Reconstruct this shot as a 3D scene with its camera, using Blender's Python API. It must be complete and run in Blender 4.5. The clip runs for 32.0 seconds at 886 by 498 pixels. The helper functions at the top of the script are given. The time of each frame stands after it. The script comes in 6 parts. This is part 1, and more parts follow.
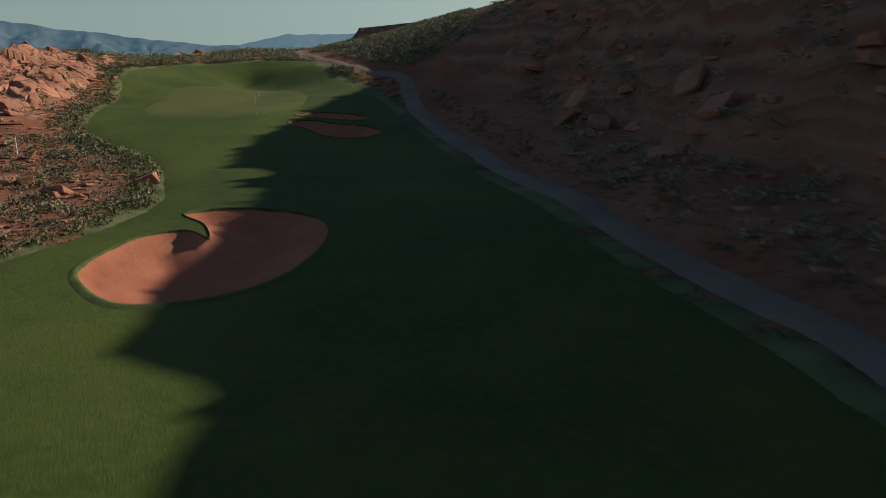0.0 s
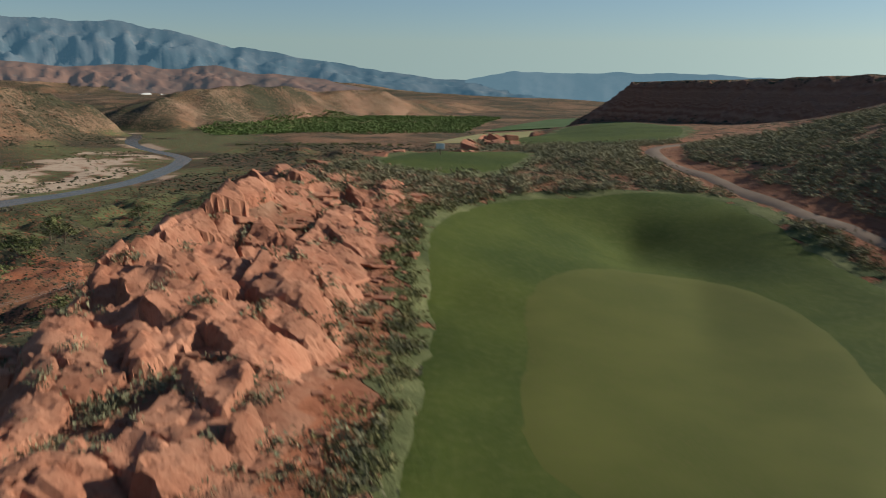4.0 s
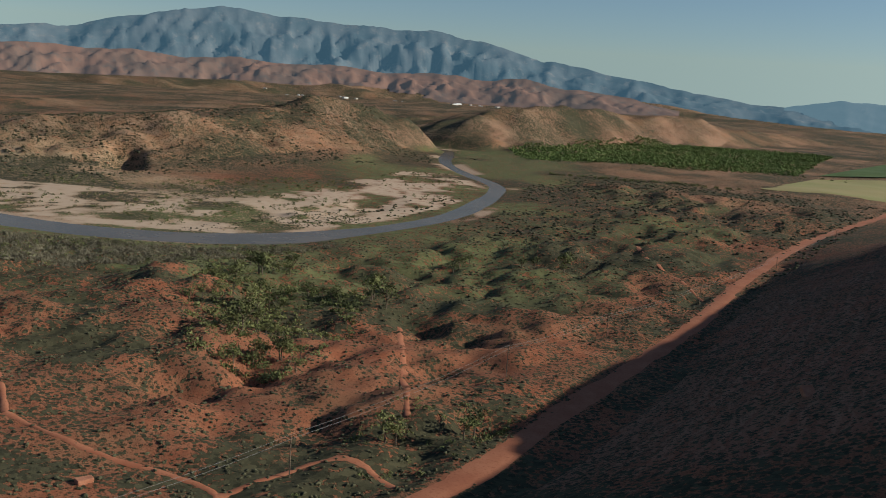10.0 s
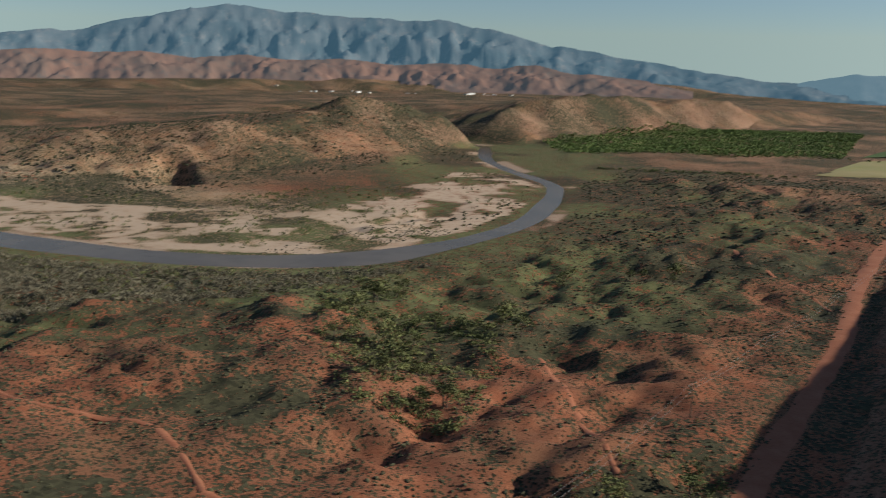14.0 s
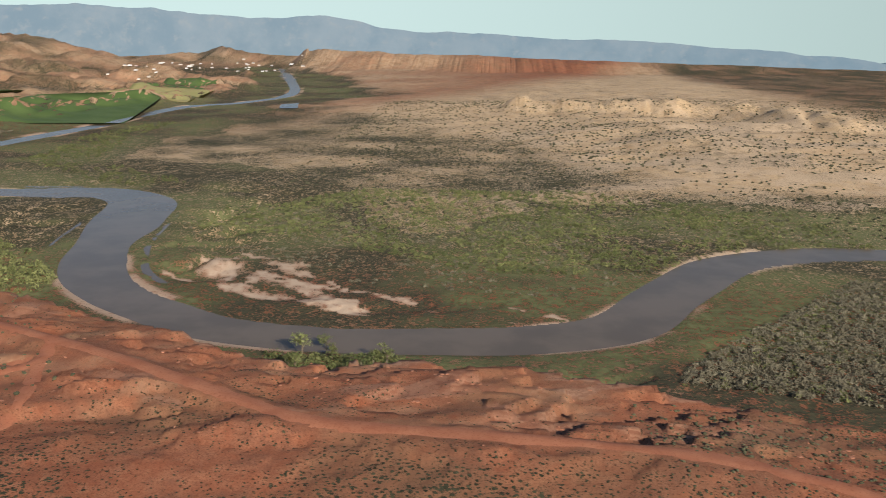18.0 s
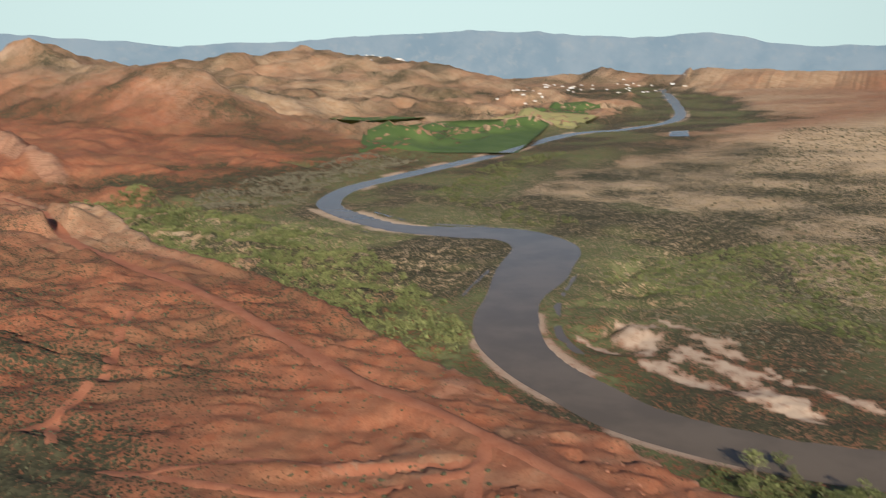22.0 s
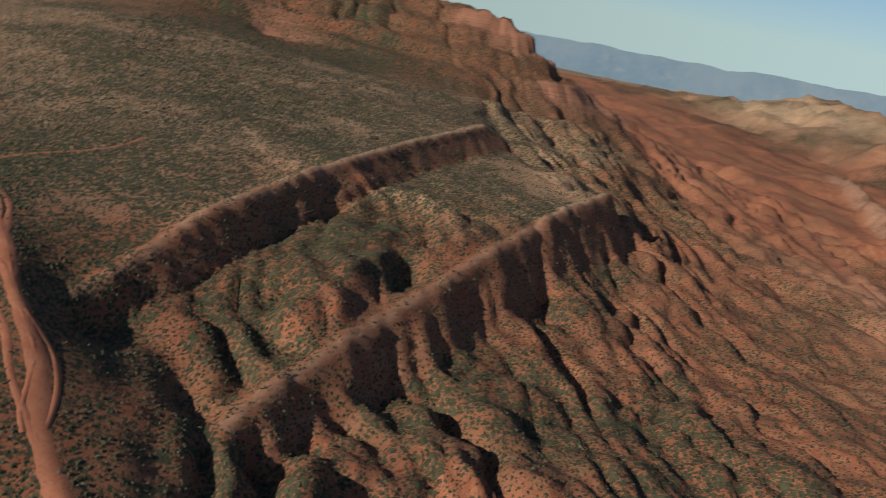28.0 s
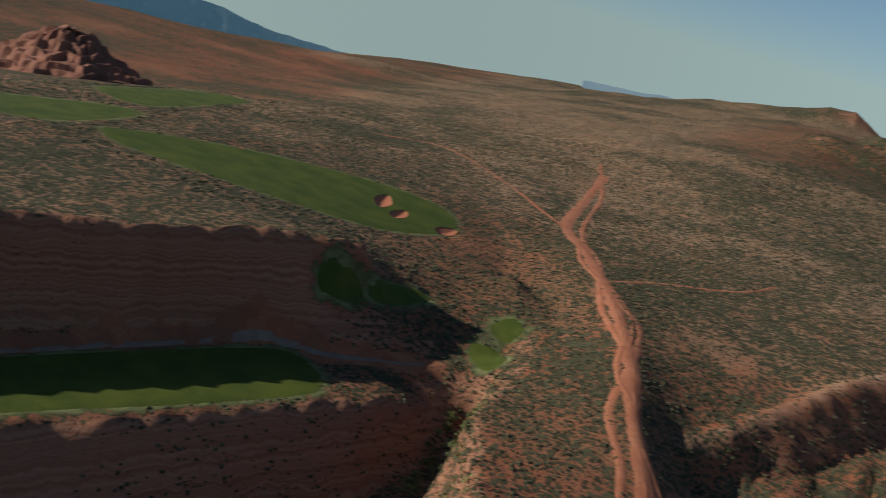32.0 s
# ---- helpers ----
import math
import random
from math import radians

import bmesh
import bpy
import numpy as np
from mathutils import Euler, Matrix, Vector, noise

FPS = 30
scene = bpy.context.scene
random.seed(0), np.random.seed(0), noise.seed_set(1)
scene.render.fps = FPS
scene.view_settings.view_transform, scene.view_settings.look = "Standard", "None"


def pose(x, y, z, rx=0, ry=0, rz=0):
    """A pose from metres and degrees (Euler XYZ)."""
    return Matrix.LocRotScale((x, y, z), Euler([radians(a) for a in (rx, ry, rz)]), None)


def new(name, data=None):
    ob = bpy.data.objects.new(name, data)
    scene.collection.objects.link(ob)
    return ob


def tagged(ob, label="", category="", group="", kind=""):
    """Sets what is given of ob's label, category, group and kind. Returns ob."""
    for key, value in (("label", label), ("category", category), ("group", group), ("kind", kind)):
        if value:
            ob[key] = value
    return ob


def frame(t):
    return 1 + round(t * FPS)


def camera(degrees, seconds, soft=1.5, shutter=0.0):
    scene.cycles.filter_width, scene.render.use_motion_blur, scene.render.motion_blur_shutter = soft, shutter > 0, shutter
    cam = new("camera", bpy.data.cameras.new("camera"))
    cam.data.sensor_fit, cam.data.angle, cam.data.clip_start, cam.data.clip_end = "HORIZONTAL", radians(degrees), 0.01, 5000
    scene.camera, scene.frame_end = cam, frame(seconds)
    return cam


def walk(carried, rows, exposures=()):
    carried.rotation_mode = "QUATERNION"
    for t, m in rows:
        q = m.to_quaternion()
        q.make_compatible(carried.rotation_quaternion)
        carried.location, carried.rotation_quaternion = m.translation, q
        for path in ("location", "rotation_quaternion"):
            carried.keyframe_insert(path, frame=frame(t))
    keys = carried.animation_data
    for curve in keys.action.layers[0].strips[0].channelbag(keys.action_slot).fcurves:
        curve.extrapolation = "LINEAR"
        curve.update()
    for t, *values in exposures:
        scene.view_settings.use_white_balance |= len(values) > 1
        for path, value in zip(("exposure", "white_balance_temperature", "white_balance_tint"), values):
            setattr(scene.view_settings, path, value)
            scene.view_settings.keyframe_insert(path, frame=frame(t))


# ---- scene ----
cam = camera(51.9, 32.0, soft=0.8, shutter=0.5)
PATH = [
    (0.0, -0.00, -0.00, 14.00, 77.63, 1.92, -0.42),
    (0.5, -2.95, 7.68, 14.66, 77.43, 1.78, -0.33),
    (1.0, -5.82, 15.33, 15.45, 77.59, 1.80, 0.28),
    (1.5, -8.71, 23.24, 16.20, 77.88, 1.95, 1.51),
    (2.0, -11.87, 30.88, 16.96, 78.14, 1.71, 2.99),
    (2.5, -14.89, 38.27, 17.91, 78.60, 1.32, 5.27),
    (3.0, -18.00, 45.30, 18.95, 78.96, 0.50, 7.74),
    (3.5, -21.31, 52.45, 20.09, 79.25, -0.83, 10.49),
    (4.0, -24.55, 59.01, 21.51, 80.04, -0.56, 13.15),
    (4.5, -28.04, 65.73, 22.82, 80.71, -0.20, 14.88),
    (6.5, -42.07, 100.04, 25.95, 82.23, -2.23, 25.66),
    (7.0, -46.89, 104.93, 28.57, 80.55, -1.70, 28.69),
    (7.5, -52.42, 109.27, 31.15, 79.95, -2.28, 30.63),
    (8.0, -57.90, 112.85, 33.30, 79.83, -4.11, 31.81),
    (8.5, -63.38, 115.48, 35.48, 79.74, -4.29, 32.42),
    (9.0, -69.11, 117.62, 37.12, 79.93, -4.04, 32.43),
    (9.5, -75.24, 119.24, 38.92, 79.64, -3.98, 31.85),
    (10.0, -81.56, 120.21, 40.07, 80.14, -3.80, 31.61),
    (10.5, -88.05, 120.56, 41.11, 79.69, -3.64, 31.55),
    (11.0, -95.09, 120.51, 42.21, 80.17, -3.69, 30.55),
    (11.5, -102.15, 120.05, 42.91, 80.02, -3.35, 30.51),
    (12.0, -108.73, 118.69, 43.60, 80.63, -2.48, 30.72),
    (12.5, -115.57, 116.96, 44.31, 80.37, -1.99, 31.00),
    (13.0, -122.45, 114.81, 45.10, 80.26, -1.76, 30.62),
    (13.5, -129.57, 112.04, 45.82, 80.43, -1.26, 29.95),
    (15.5, -167.03, 97.69, 72.73, 74.67, -4.14, 53.68),
    (16.0, -177.18, 91.25, 75.08, 78.68, -6.58, 66.31),
    (16.5, -185.75, 86.94, 76.13, 80.73, -5.24, 77.04),
    (17.0, -192.89, 83.67, 77.83, 78.24, -4.87, 86.08),
    (17.5, -199.63, 79.44, 79.02, 77.17, -2.24, 90.41),
    (18.0, -206.38, 74.36, 80.45, 77.09, -1.59, 93.22),
    (18.5, -212.84, 69.20, 81.97, 76.29, -1.55, 94.31),
    (19.0, -218.54, 63.59, 84.19, 75.16, -1.05, 95.84),
    (19.5, -223.98, 58.28, 86.64, 74.13, 0.52, 97.81),
    (20.0, -229.70, 52.34, 88.99, 74.24, 2.07, 100.52),
    (20.5, -235.39, 47.16, 91.03, 74.81, 2.14, 104.23),
    (21.0, -240.96, 41.33, 93.42, 74.61, 1.14, 107.52),
    (21.5, -246.21, 34.96, 95.62, 75.98, 0.21, 111.96),
    (22.0, -251.72, 27.85, 97.48, 77.76, 0.17, 115.87),
    (22.5, -257.10, 20.46, 99.14, 79.66, -0.14, 120.10),
    (23.0, -261.33, 13.95, 100.93, 80.63, -0.97, 125.16),
    (23.5, -265.26, 7.54, 102.47, 80.80, -2.45, 130.60),
    (24.0, -269.07, 1.49, 103.98, 79.64, -4.87, 134.75),
    (24.5, -272.13, -4.77, 105.92, 79.07, -5.16, 137.68),
    (26.5, -281.52, -32.98, 109.27, 78.55, -8.04, 155.32),
    (27.0, -282.72, -39.25, 109.24, 78.70, -8.48, 159.90),
    (27.5, -283.46, -45.31, 108.91, 77.92, -9.58, 163.85),
    (28.0, -283.79, -51.01, 108.35, 75.94, -11.45, 167.95),
    (28.5, -282.64, -56.70, 107.94, 73.83, -12.68, 172.80),
    (29.0, -281.18, -61.99, 107.97, 73.63, -12.75, 177.60),
    (29.5, -279.55, -66.69, 108.17, 74.43, -14.11, 182.67),
    (30.0, -277.22, -71.52, 107.35, 74.94, -15.03, 187.61),
    (30.5, -273.77, -75.20, 105.41, 74.69, -17.35, 191.70),
    (31.0, -269.52, -78.48, 103.42, 74.81, -17.81, 194.62),
    (31.5, -264.32, -81.16, 100.69, 76.75, -15.68, 199.34),
    (32.0, -259.19, -82.81, 97.43, 76.12, -15.17, 205.45),
]
EXPOSURES = [(0, 0.0, 6480, 5), (2, 0.1, 6400, 5), (4, 0.18, 6350, 5), (6, 0.15, 6330, 5), (13, 0.12, 6330, 5), (15, 0.36, 6500, 9), (16, 0.47, 6550, 10), (22, 0.53, 6550, 10), (24, 0.4, 6550, 10), (26, 0.22, 6450, 8), (28, 0.1, 6420, 8), (32, 0.1, 6350, 6)]
walk(cam, [(r[0], pose(*r[1:])) for r in PATH], EXPOSURES)

# ---- light ----
SUN_AZ = 30.0      # degrees from +x towards +y
SUN_EL = 23.5
sun = new("sun", bpy.data.lights.new("sun", "SUN"))
sun.data.energy, sun.data.angle, sun.data.color = 5.0, radians(0.53), (1.0, 0.912, 0.795)
sd = Vector((math.cos(radians(SUN_AZ)) * math.cos(radians(SUN_EL)), math.sin(radians(SUN_AZ)) * math.cos(radians(SUN_EL)), math.sin(radians(SUN_EL))))
sun.rotation_euler = sd.to_track_quat("Z", "Y").to_euler()
sun.location = (300, 300, 400)

world = bpy.data.worlds.new("sky")
scene.world = world
world.use_nodes = True
wn, wl = world.node_tree.nodes, world.node_tree.links
wn.clear()
sky = wn.new("ShaderNodeTexSky")
sky.sky_type, sky.sun_disc = "NISHITA", False
sky.sun_elevation, sky.sun_rotation = radians(SUN_EL), radians(90 - SUN_AZ)
sky.altitude, sky.air_density, sky.dust_density, sky.ozone_density = 900, 1.0, 0.8, 2.8
tc = wn.new("ShaderNodeTexCoord")
sep = wn.new("ShaderNodeSeparateXYZ")
mx = wn.new("ShaderNodeMath")
mx.operation = "MAXIMUM"
mx.inputs[1].default_value = 0.05
com = wn.new("ShaderNodeCombineXYZ")
bg = wn.new("ShaderNodeBackground")
bg.inputs["Strength"].default_value = 0.07
wo = wn.new("ShaderNodeOutputWorld")
wl.new(tc.outputs["Generated"], sep.inputs[0])
wl.new(sep.outputs[0], com.inputs[0])
wl.new(sep.outputs[1], com.inputs[1])
wl.new(sep.outputs[2], mx.inputs[0])
wl.new(mx.outputs[0], com.inputs[2])
wl.new(com.outputs[0], sky.inputs[0])
wl.new(sky.outputs[0], bg.inputs["Color"])
wl.new(bg.outputs[0], wo.inputs[0])


# ---- noise and drawing helpers ----
def vnoise(x, y, seed=0):
    xi, yi = np.floor(x).astype(np.int64), np.floor(y).astype(np.int64)
    fx, fy = x - xi, y - yi
    fx, fy = fx * fx * (3 - 2 * fx), fy * fy * (3 - 2 * fy)

    def h(a, b):
        n = (a * 374761393 + b * 668265263 + seed * 1442695041) & 0xFFFFFFFF
        n = ((n ^ (n >> 13)) * 1274126177) & 0xFFFFFFFF
        return ((n ^ (n >> 16)) & 0xFFFF) / 65535.0
    return (h(xi, yi) * (1 - fx) + h(xi + 1, yi) * fx) * (1 - fy) + (h(xi, yi + 1) * (1 - fx) + h(xi + 1, yi + 1) * fx) * fy


def fbm(x, y, scale, octaves=4, seed=0, gain=0.5):
    out, amp, tot = 0.0, 1.0, 0.0
    for k in range(octaves):
        out = out + amp * (vnoise(x / scale, y / scale, seed + k * 17) * 2 - 1)
        tot, amp, scale = tot + amp, amp * gain, scale * 0.47
    return out / tot


def ridged(x, y, scale, octaves=3, seed=0):
    out, amp, tot = 0.0, 1.0, 0.0
    for k in range(octaves):
        out = out + amp * (1 - np.abs(vnoise(x / scale, y / scale, seed + k * 31) * 2 - 1))
        tot, amp, scale = tot + amp, amp * 0.5, scale * 0.45
    return out / tot


def billow(x, y, scale, octaves=4, seed=0, gain=0.5):
    """Rounded spurs between sharp gullies, 0 in the gullies."""
    wx, wy = fbm(x, y, scale * 1.3, 2, seed + 7), fbm(x, y, scale * 1.3, 2, seed + 8)
    x, y = x + 0.45 * scale * wx, y + 0.45 * scale * wy
    out, amp, tot = 0.0, 1.0, 0.0
    for k in range(octaves):
        out = out + amp * np.abs(vnoise(x / scale, y / scale, seed + k * 23) * 2 - 1)
        tot, amp, scale = tot + amp, amp * gain, scale * 0.46
    return out / tot


def smooth(a, b, v):
    t = np.clip((v - a) / (b - a), 0, 1)
    return t * t * (3 - 2 * t)


def line_dist(x, y, line):
    """Distance to a polyline, and the height along it where it has heights."""
    best = np.full(np.shape(x), 1e9)
    hgt = np.zeros(np.shape(x))
    for a, b in zip(line[:-1], line[1:]):
        dx, dy = b[0] - a[0], b[1] - a[1]
        t = np.clip(((x - a[0]) * dx + (y - a[1]) * dy) / (dx * dx + dy * dy + 1e-9), 0, 1)
        d = np.hypot(x - a[0] - t * dx, y - a[1] - t * dy)
        m = d < best
        best = np.where(m, d, best)
        if len(a) > 2:
            hgt = np.where(m, a[2] + t * (b[2] - a[2]), hgt)
    return best, hgt


def inside(x, y, poly):
    c = np.zeros(np.shape(x), bool)
    for a, b in zip(poly, poly[1:] + poly[:1]):
        c ^= ((a[1] > y) != (b[1] > y)) & (x < (b[0] - a[0]) * (y - a[1]) / (b[1] - a[1] + 1e-12) + a[0])
    return c


def rounded(pts, closed=False, steps=6):
    """A Catmull-Rom curve through the points."""
    n, out = len(pts), []
    last = n if closed else n - 1
    for i in range(last):
        p = [np.array(pts[(i + k) % n] if closed else pts[min(max(i + k, 0), n - 1)], float) for k in (-1, 0, 1, 2)]
        for s in range(steps):
            t = s / steps
            out.append(tuple(0.5 * (2 * p[1] + (p[2] - p[0]) * t + (2 * p[0] - 5 * p[1] + 4 * p[2] - p[3]) * t * t + (3 * p[1] - p[0] - 3 * p[2] + p[3]) * t ** 3)))
    if not closed:
        out.append(tuple(map(float, pts[-1])))
    return out


# ---- the lie of the land: plan lines with heights ----
def vale(*pts):
    """The valley and the south were laid out on a plan of their own: eye of that plan, eye here, and its scale."""
    out = []
    for p in pts:
        q = (-42 + 1.6 * (p[0] + 37.4), 100 + 1.6 * (p[1] - 84.6))
        out.append(q + (26 + 1.6 * (p[2] - 24.3),) if len(p) > 2 else q)
    return out


def plan(x, y):
    return (x + 42) / 1.6 - 37.4, (y - 100) / 1.6 + 84.6


ZR = 26 + 1.6 * (-26.4 - 24.3)        # the river's level
RIVER = vale((-780, 985), (-670, 912), (-590, 898), (-540, 888), (-510, 841), (-462, 758), (-406, 690), (-347, 632), (-323, 590), (-301, 530), (-285, 476), (-281, 431), (-284, 394), (-293, 358),
         (-313, 332), (-350, 312), (-394, 302), (-439, 297), (-490, 300), (-522, 284), (-531, 250), (-527, 208), (-501, 165), (-450, 133), (-412, 112), (-395, 82), (-389, 50), (-387, 20),
         (-393, -11), (-407, -33), (-423, -53), (-450, -73), (-493, -88), (-544, -97), (-590, -108), (-613, -135), (-606, -170), (-603, -200), (-622, -240), (-650, -275), (-695, -296))
RIVER2 = vale((-695, -296), (-743, -303), (-805, -299), (-860, -296), (-969, -290), (-1077, -296), (-1216, -290), (-1302, -250), (-1507, -233), (-1900, -320), (-2600, -500))
RIVER_ALL = rounded(RIVER + RIVER2[1:])
RIM = [(-60, 700, 8), (-64, 560, 8), (-54, 430, 9), (-56, 320, 10), (-48, 240, 12), (-49, 190, 14.5), (-48, 172, 13.5), (-51, 155, 15), (-52, 140, 15), (-51, 122, 15.5), (-49, 107, 15.5),
       (-48, 96, 13.5), (-46, 85, 12), (-43, 75, 10), (-44, 60, 8), (-47, 40, 7), (-52, 10, 6), (-62, -40, 4.5), (-76, -90, 2), (-98, -150, -1)] + vale((-87, -108, 5.5), (-98, -131, 5), (-109, -155, 5), (-117, -172, 4))
CLIFF_FOOT = [(-90, 700, -10), (-96, 560, -12), (-84, 430, -12), (-84, 320, -13), (-69, 240, -14), (-62, 190, -14), (-61, 172, -12), (-64, 155, -12), (-66, 140, -11), (-67, 122, -9), (-65, 107, -7),
              (-63, 96, -6), (-61, 85, -6), (-58, 75, -6), (-58, 60, -7), (-61, 40, -8), (-67, 10, -10), (-77, -40, -12), (-92, -90, -15), (-115, -150, -19)] + vale((-99, -108, -8), (-110, -133, -9), (-121, -158, -9), (-123, -172, -6))
TALUS = vale((-112, 912, -23), (-126, 691, -24), (-128, 554, -25), (-127, 428, -25), (-121, 345, -25.5), (-116, 288, -25.5), (-115, 230, -25.5), (-118, 190, -25.5), (-126, 165, -25.5), (-138, 140, -24), (-150, 100, -20),
         (-150, 60, -18), (-150, 20, -17), (-152, -30, -16), (-160, -80, -15), (-168, -120, -13))
VALLEY_ROAD = vale((-103, 912, -24), (-119, 691, -24.5), (-133, 554, -25.5), (-133, 428, -25.5), (-127, 345, -25.5), (-126, 288, -25.5), (-126, 249, -25.5), (-125, 217, -25.5), (-128, 196, -25.5), (-134, 176, -25.5),
               (-146, 163, -25.3), (-168, 158, -24.5), (-200, 156, -22.5), (-240, 158, -19), (-268, 154, -16), (-286, 130, -13.5), (-295, 104, -13), (-297, 69, -12.5), (-298, 39, -12), (-307, 20, -11.8), (-324, -8, -11.5),
               (-342, -43, -11.5), (-353, -71, -12), (-370, -102, -12.5), (-390, -136, -12.5), (-412, -181, -12.5), (-430, -232, -12.5), (-457, -291, -12.5), (-503, -361, -13), (-525, -416, -13))
EDGE = vale((-590, -560, -16), (-510, -330, -15), (-463, -245, -15), (-440, -172, -15), (-410, -116, -15), (-386, -77, -14.5), (-372, -45, -14.5), (-354, -9, -15), (-338, 17, -16), (-342, 32, -17), (-350, 48, -17), (-347, 80, -17), (-337, 115, -18), (-322, 150, -19), (-306, 190, -20), (-285, 230, -22))
EDGE_FOOT = [(x - 9, y + 5, ZR + 2.5) for x, y, z in EDGE]
PLAIN = vale((-190, 234, -28.5 + 2.5), (-240, 280, -25), (-242, 363, -25), (-216, 391, -24.5), (-216, 446, -24), (-170, 504, -22), (-165, 401, -25), (-170, 330, -25.5), (-175, 284, -25.5), (-143, 250, -25.5))
HUMPS = vale((-266, 285, -20.5), (-250, 262, -20), (-232, 246, -22))
CREST_A = vale((-196, -165, -3), (-203, -176, 0), (-222, -200, 4), (-252, -238, 10), (-285, -280, 16), (-318, -322, 20), (-346, -355, 22))
FOOT_A = vale((-212, -164, -9), (-222, -178, -7), (-243, -200, -5), (-272, -232, -2), (-306, -275, 2), (-342, -315, 4), (-372, -352, 5))
BACK_A = vale((-190, -178, -2), (-201, -196, 6), (-217, -216, 13), (-240, -250, 15), (-272, -295, 17), (-305, -345, 20), (-335, -385, 22))
CREST_B = vale((-163, -192, 8), (-176, -214, 14), (-188, -236, 19.5), (-214, -280, 24.5), (-250, -340, 28), (-285, -395, 30), (-310, -435, 31))
FOOT_B = vale((-170, -188, 1), (-186, -208, 7), (-200, -230, 12), (-227, -272, 16), (-264, -332, 20), (-300, -386, 22), (-330, -428, 22))
FOOT_A = [(c[0] + 0.72 * (f[0] - c[0]), c[1] + 0.72 * (f[1] - c[1]), f[2]) for c, f in zip(CREST_A, FOOT_A)]
FOOT_B = [(c[0] + 0.75 * (f[0] - c[0]), c[1] + 0.75 * (f[1] - c[1]), f[2]) for c, f in zip(CREST_B, FOOT_B)]
SLOPE_SW = vale((-240, -140, -14), (-262, -185, -12), (-300, -214, -11), (-335, -245, -10), (-384, -318, -6), (-440, -412, -6), (-520, -520, -8))
RIDGE_ROAD = vale((-176, -128, -1), (-168, -146, 3), (-163, -166, 8), (-155, -184, 13), (-149, -201, 17), (-141, -220, 19.5), (-130, -245, 20.5), (-117, -270, 21.5), (-105, -291, 22), (-98, -330, 24), (-86, -400, 27))
GORGE = vale((-157, -109, -15), (-147.5, -121, -14), (-140.5, -139, -11), (-133.5, -152, -9), (-127.5, -169, -6), (-126, -185, -2))
GORGE_EDGE = vale((-162, -114, -3), (-151, -125, 3), (-144, -142, 7), (-137, -155, 8), (-131, -171, 9), (-130, -186, 10), (-131, -208, 13), (-123, -228, 15), (-109, -235, 15), (-94, -264, 18))
FAIR_SOUTH = vale((-30, -60, 4.5), (-58, -96, 5), (-82, -130, 5), (-98, -156, 5), (-112, -186, 5.5), (-124, -204, 8))
FAIR = [(2, -40, 3.5), (4, -10, 3.5), (2, 15, 4.2), (-4, 40, 5), (-9, 65, 6.2), (-18, 86, 8.6), (-23, 105, 9), (-24, 128, 9.6)]
FAIR_W = [(-30, 5, 5), (-24, 38, 5.6), (-24, 60, 6.4), (-30, 80, 8.6), (-35, 103, 10.2)]
CART = vale((-115, -187, 6), (-99, -172, 5), (-88, -165, 5), (-78, -143, 5), (-70, -124, 5)) + [(-62, -160, -1), (-36, -105, 2), (-8, -58, 3.5), (9, -20, 4), (13.5, 8, 4.4), (12.6, 24, 4.7), (10.9, 31, 5), (8.9, 40, 5.3), (7, 51, 5.6), (4.5, 60, 5.9), (1.4, 75, 6.5), (-0.8, 86, 7.2), (-2.4, 96, 8), (-3.4, 110, 9.3),
        (-4.5, 119, 10.3), (-10, 127, 11.6), (-15, 135, 12.6), (-19, 146, 13.4), (-24, 160, 14.2), (-24, 176, 14.6), (-14, 190, 15), (-4, 215, 15.5)]
WALL_FOOT = vale((-82, -160, 7.5), (-68.5, -134, 7)) + [(-66, -186, 1.5), (-44, -130, 3.4), (-14, -80, 5), (15, -35, 6), (21, -5, 6), (19, 30, 6.3), (16, 55, 7), (9, 80, 8.5), (5, 100, 10), (2, 120, 12)]
WALL_TOP = vale((-91, -190, 23), (-81, -175, 24), (-73, -147, 24)) + [(-78, -238, 26), (-32, -142, 26), (-10, -95, 26.5), (18, -50, 27), (40, -10, 27.5), (42, 20, 27.7), (40, 46, 28.6), (36, 81, 29.8), (32, 104, 31), (31, 128, 31), (31, 154, 28), (30, 190, 26), (28, 240, 25.5), (16, 300, 25.5), (2, 370, 25.5), (-19, 414, 25.5), (-33, 432, 25), (-36, 470, 25), (-30, 560, 25), (60, 600, 28), (160, 500, 31)]
MESA_TOE = [(10, 240, 15.5), (2, 300, 13.5), (-13, 368, 11.5), (-30, 406, 11), (-47, 428, 10)]
UPPER_FOOT = vale((-94, -183, 13), (-100, -194, 12), (-108, -212, 13), (-116, -222, 15), (-112, -232, 19))
NEXT_HOLE = [(-30, 190, 14.5), (-34, 230, 15), (-36, 270, 13.5), (-38, 330, 12), (-34, 380, 11)]
SADDLE = [(-46, 130, 14.5), (-34, 136, 13.6), (-20, 134, 13), (-12, 128, 12), (-40, 150, 14.4), (-28, 158, 14.8)]
PLATEAU = vale((-3, -180, 23), (-20, -260, 22), (40, -240, 22), (60, -330, 20), (-40, -350, 24)) + [(20, -200, 27), (60, -100, 29), (110, -150, 30), (130, 0, 31), (130, 150, 31)]
MESA_TOP = vale((-150, -640, 66), (-190, -655, 74), (-240, -700, 86), (-295, -735, 93), (-362, -684, 91), (-396, -672, 81))
MESA_FOOT = vale((-205, -610, 44), (-292, -592, 48), (-350, -606, 52), (-402, -612, 56), (-440, -650, 50), (-450, -720, 45))
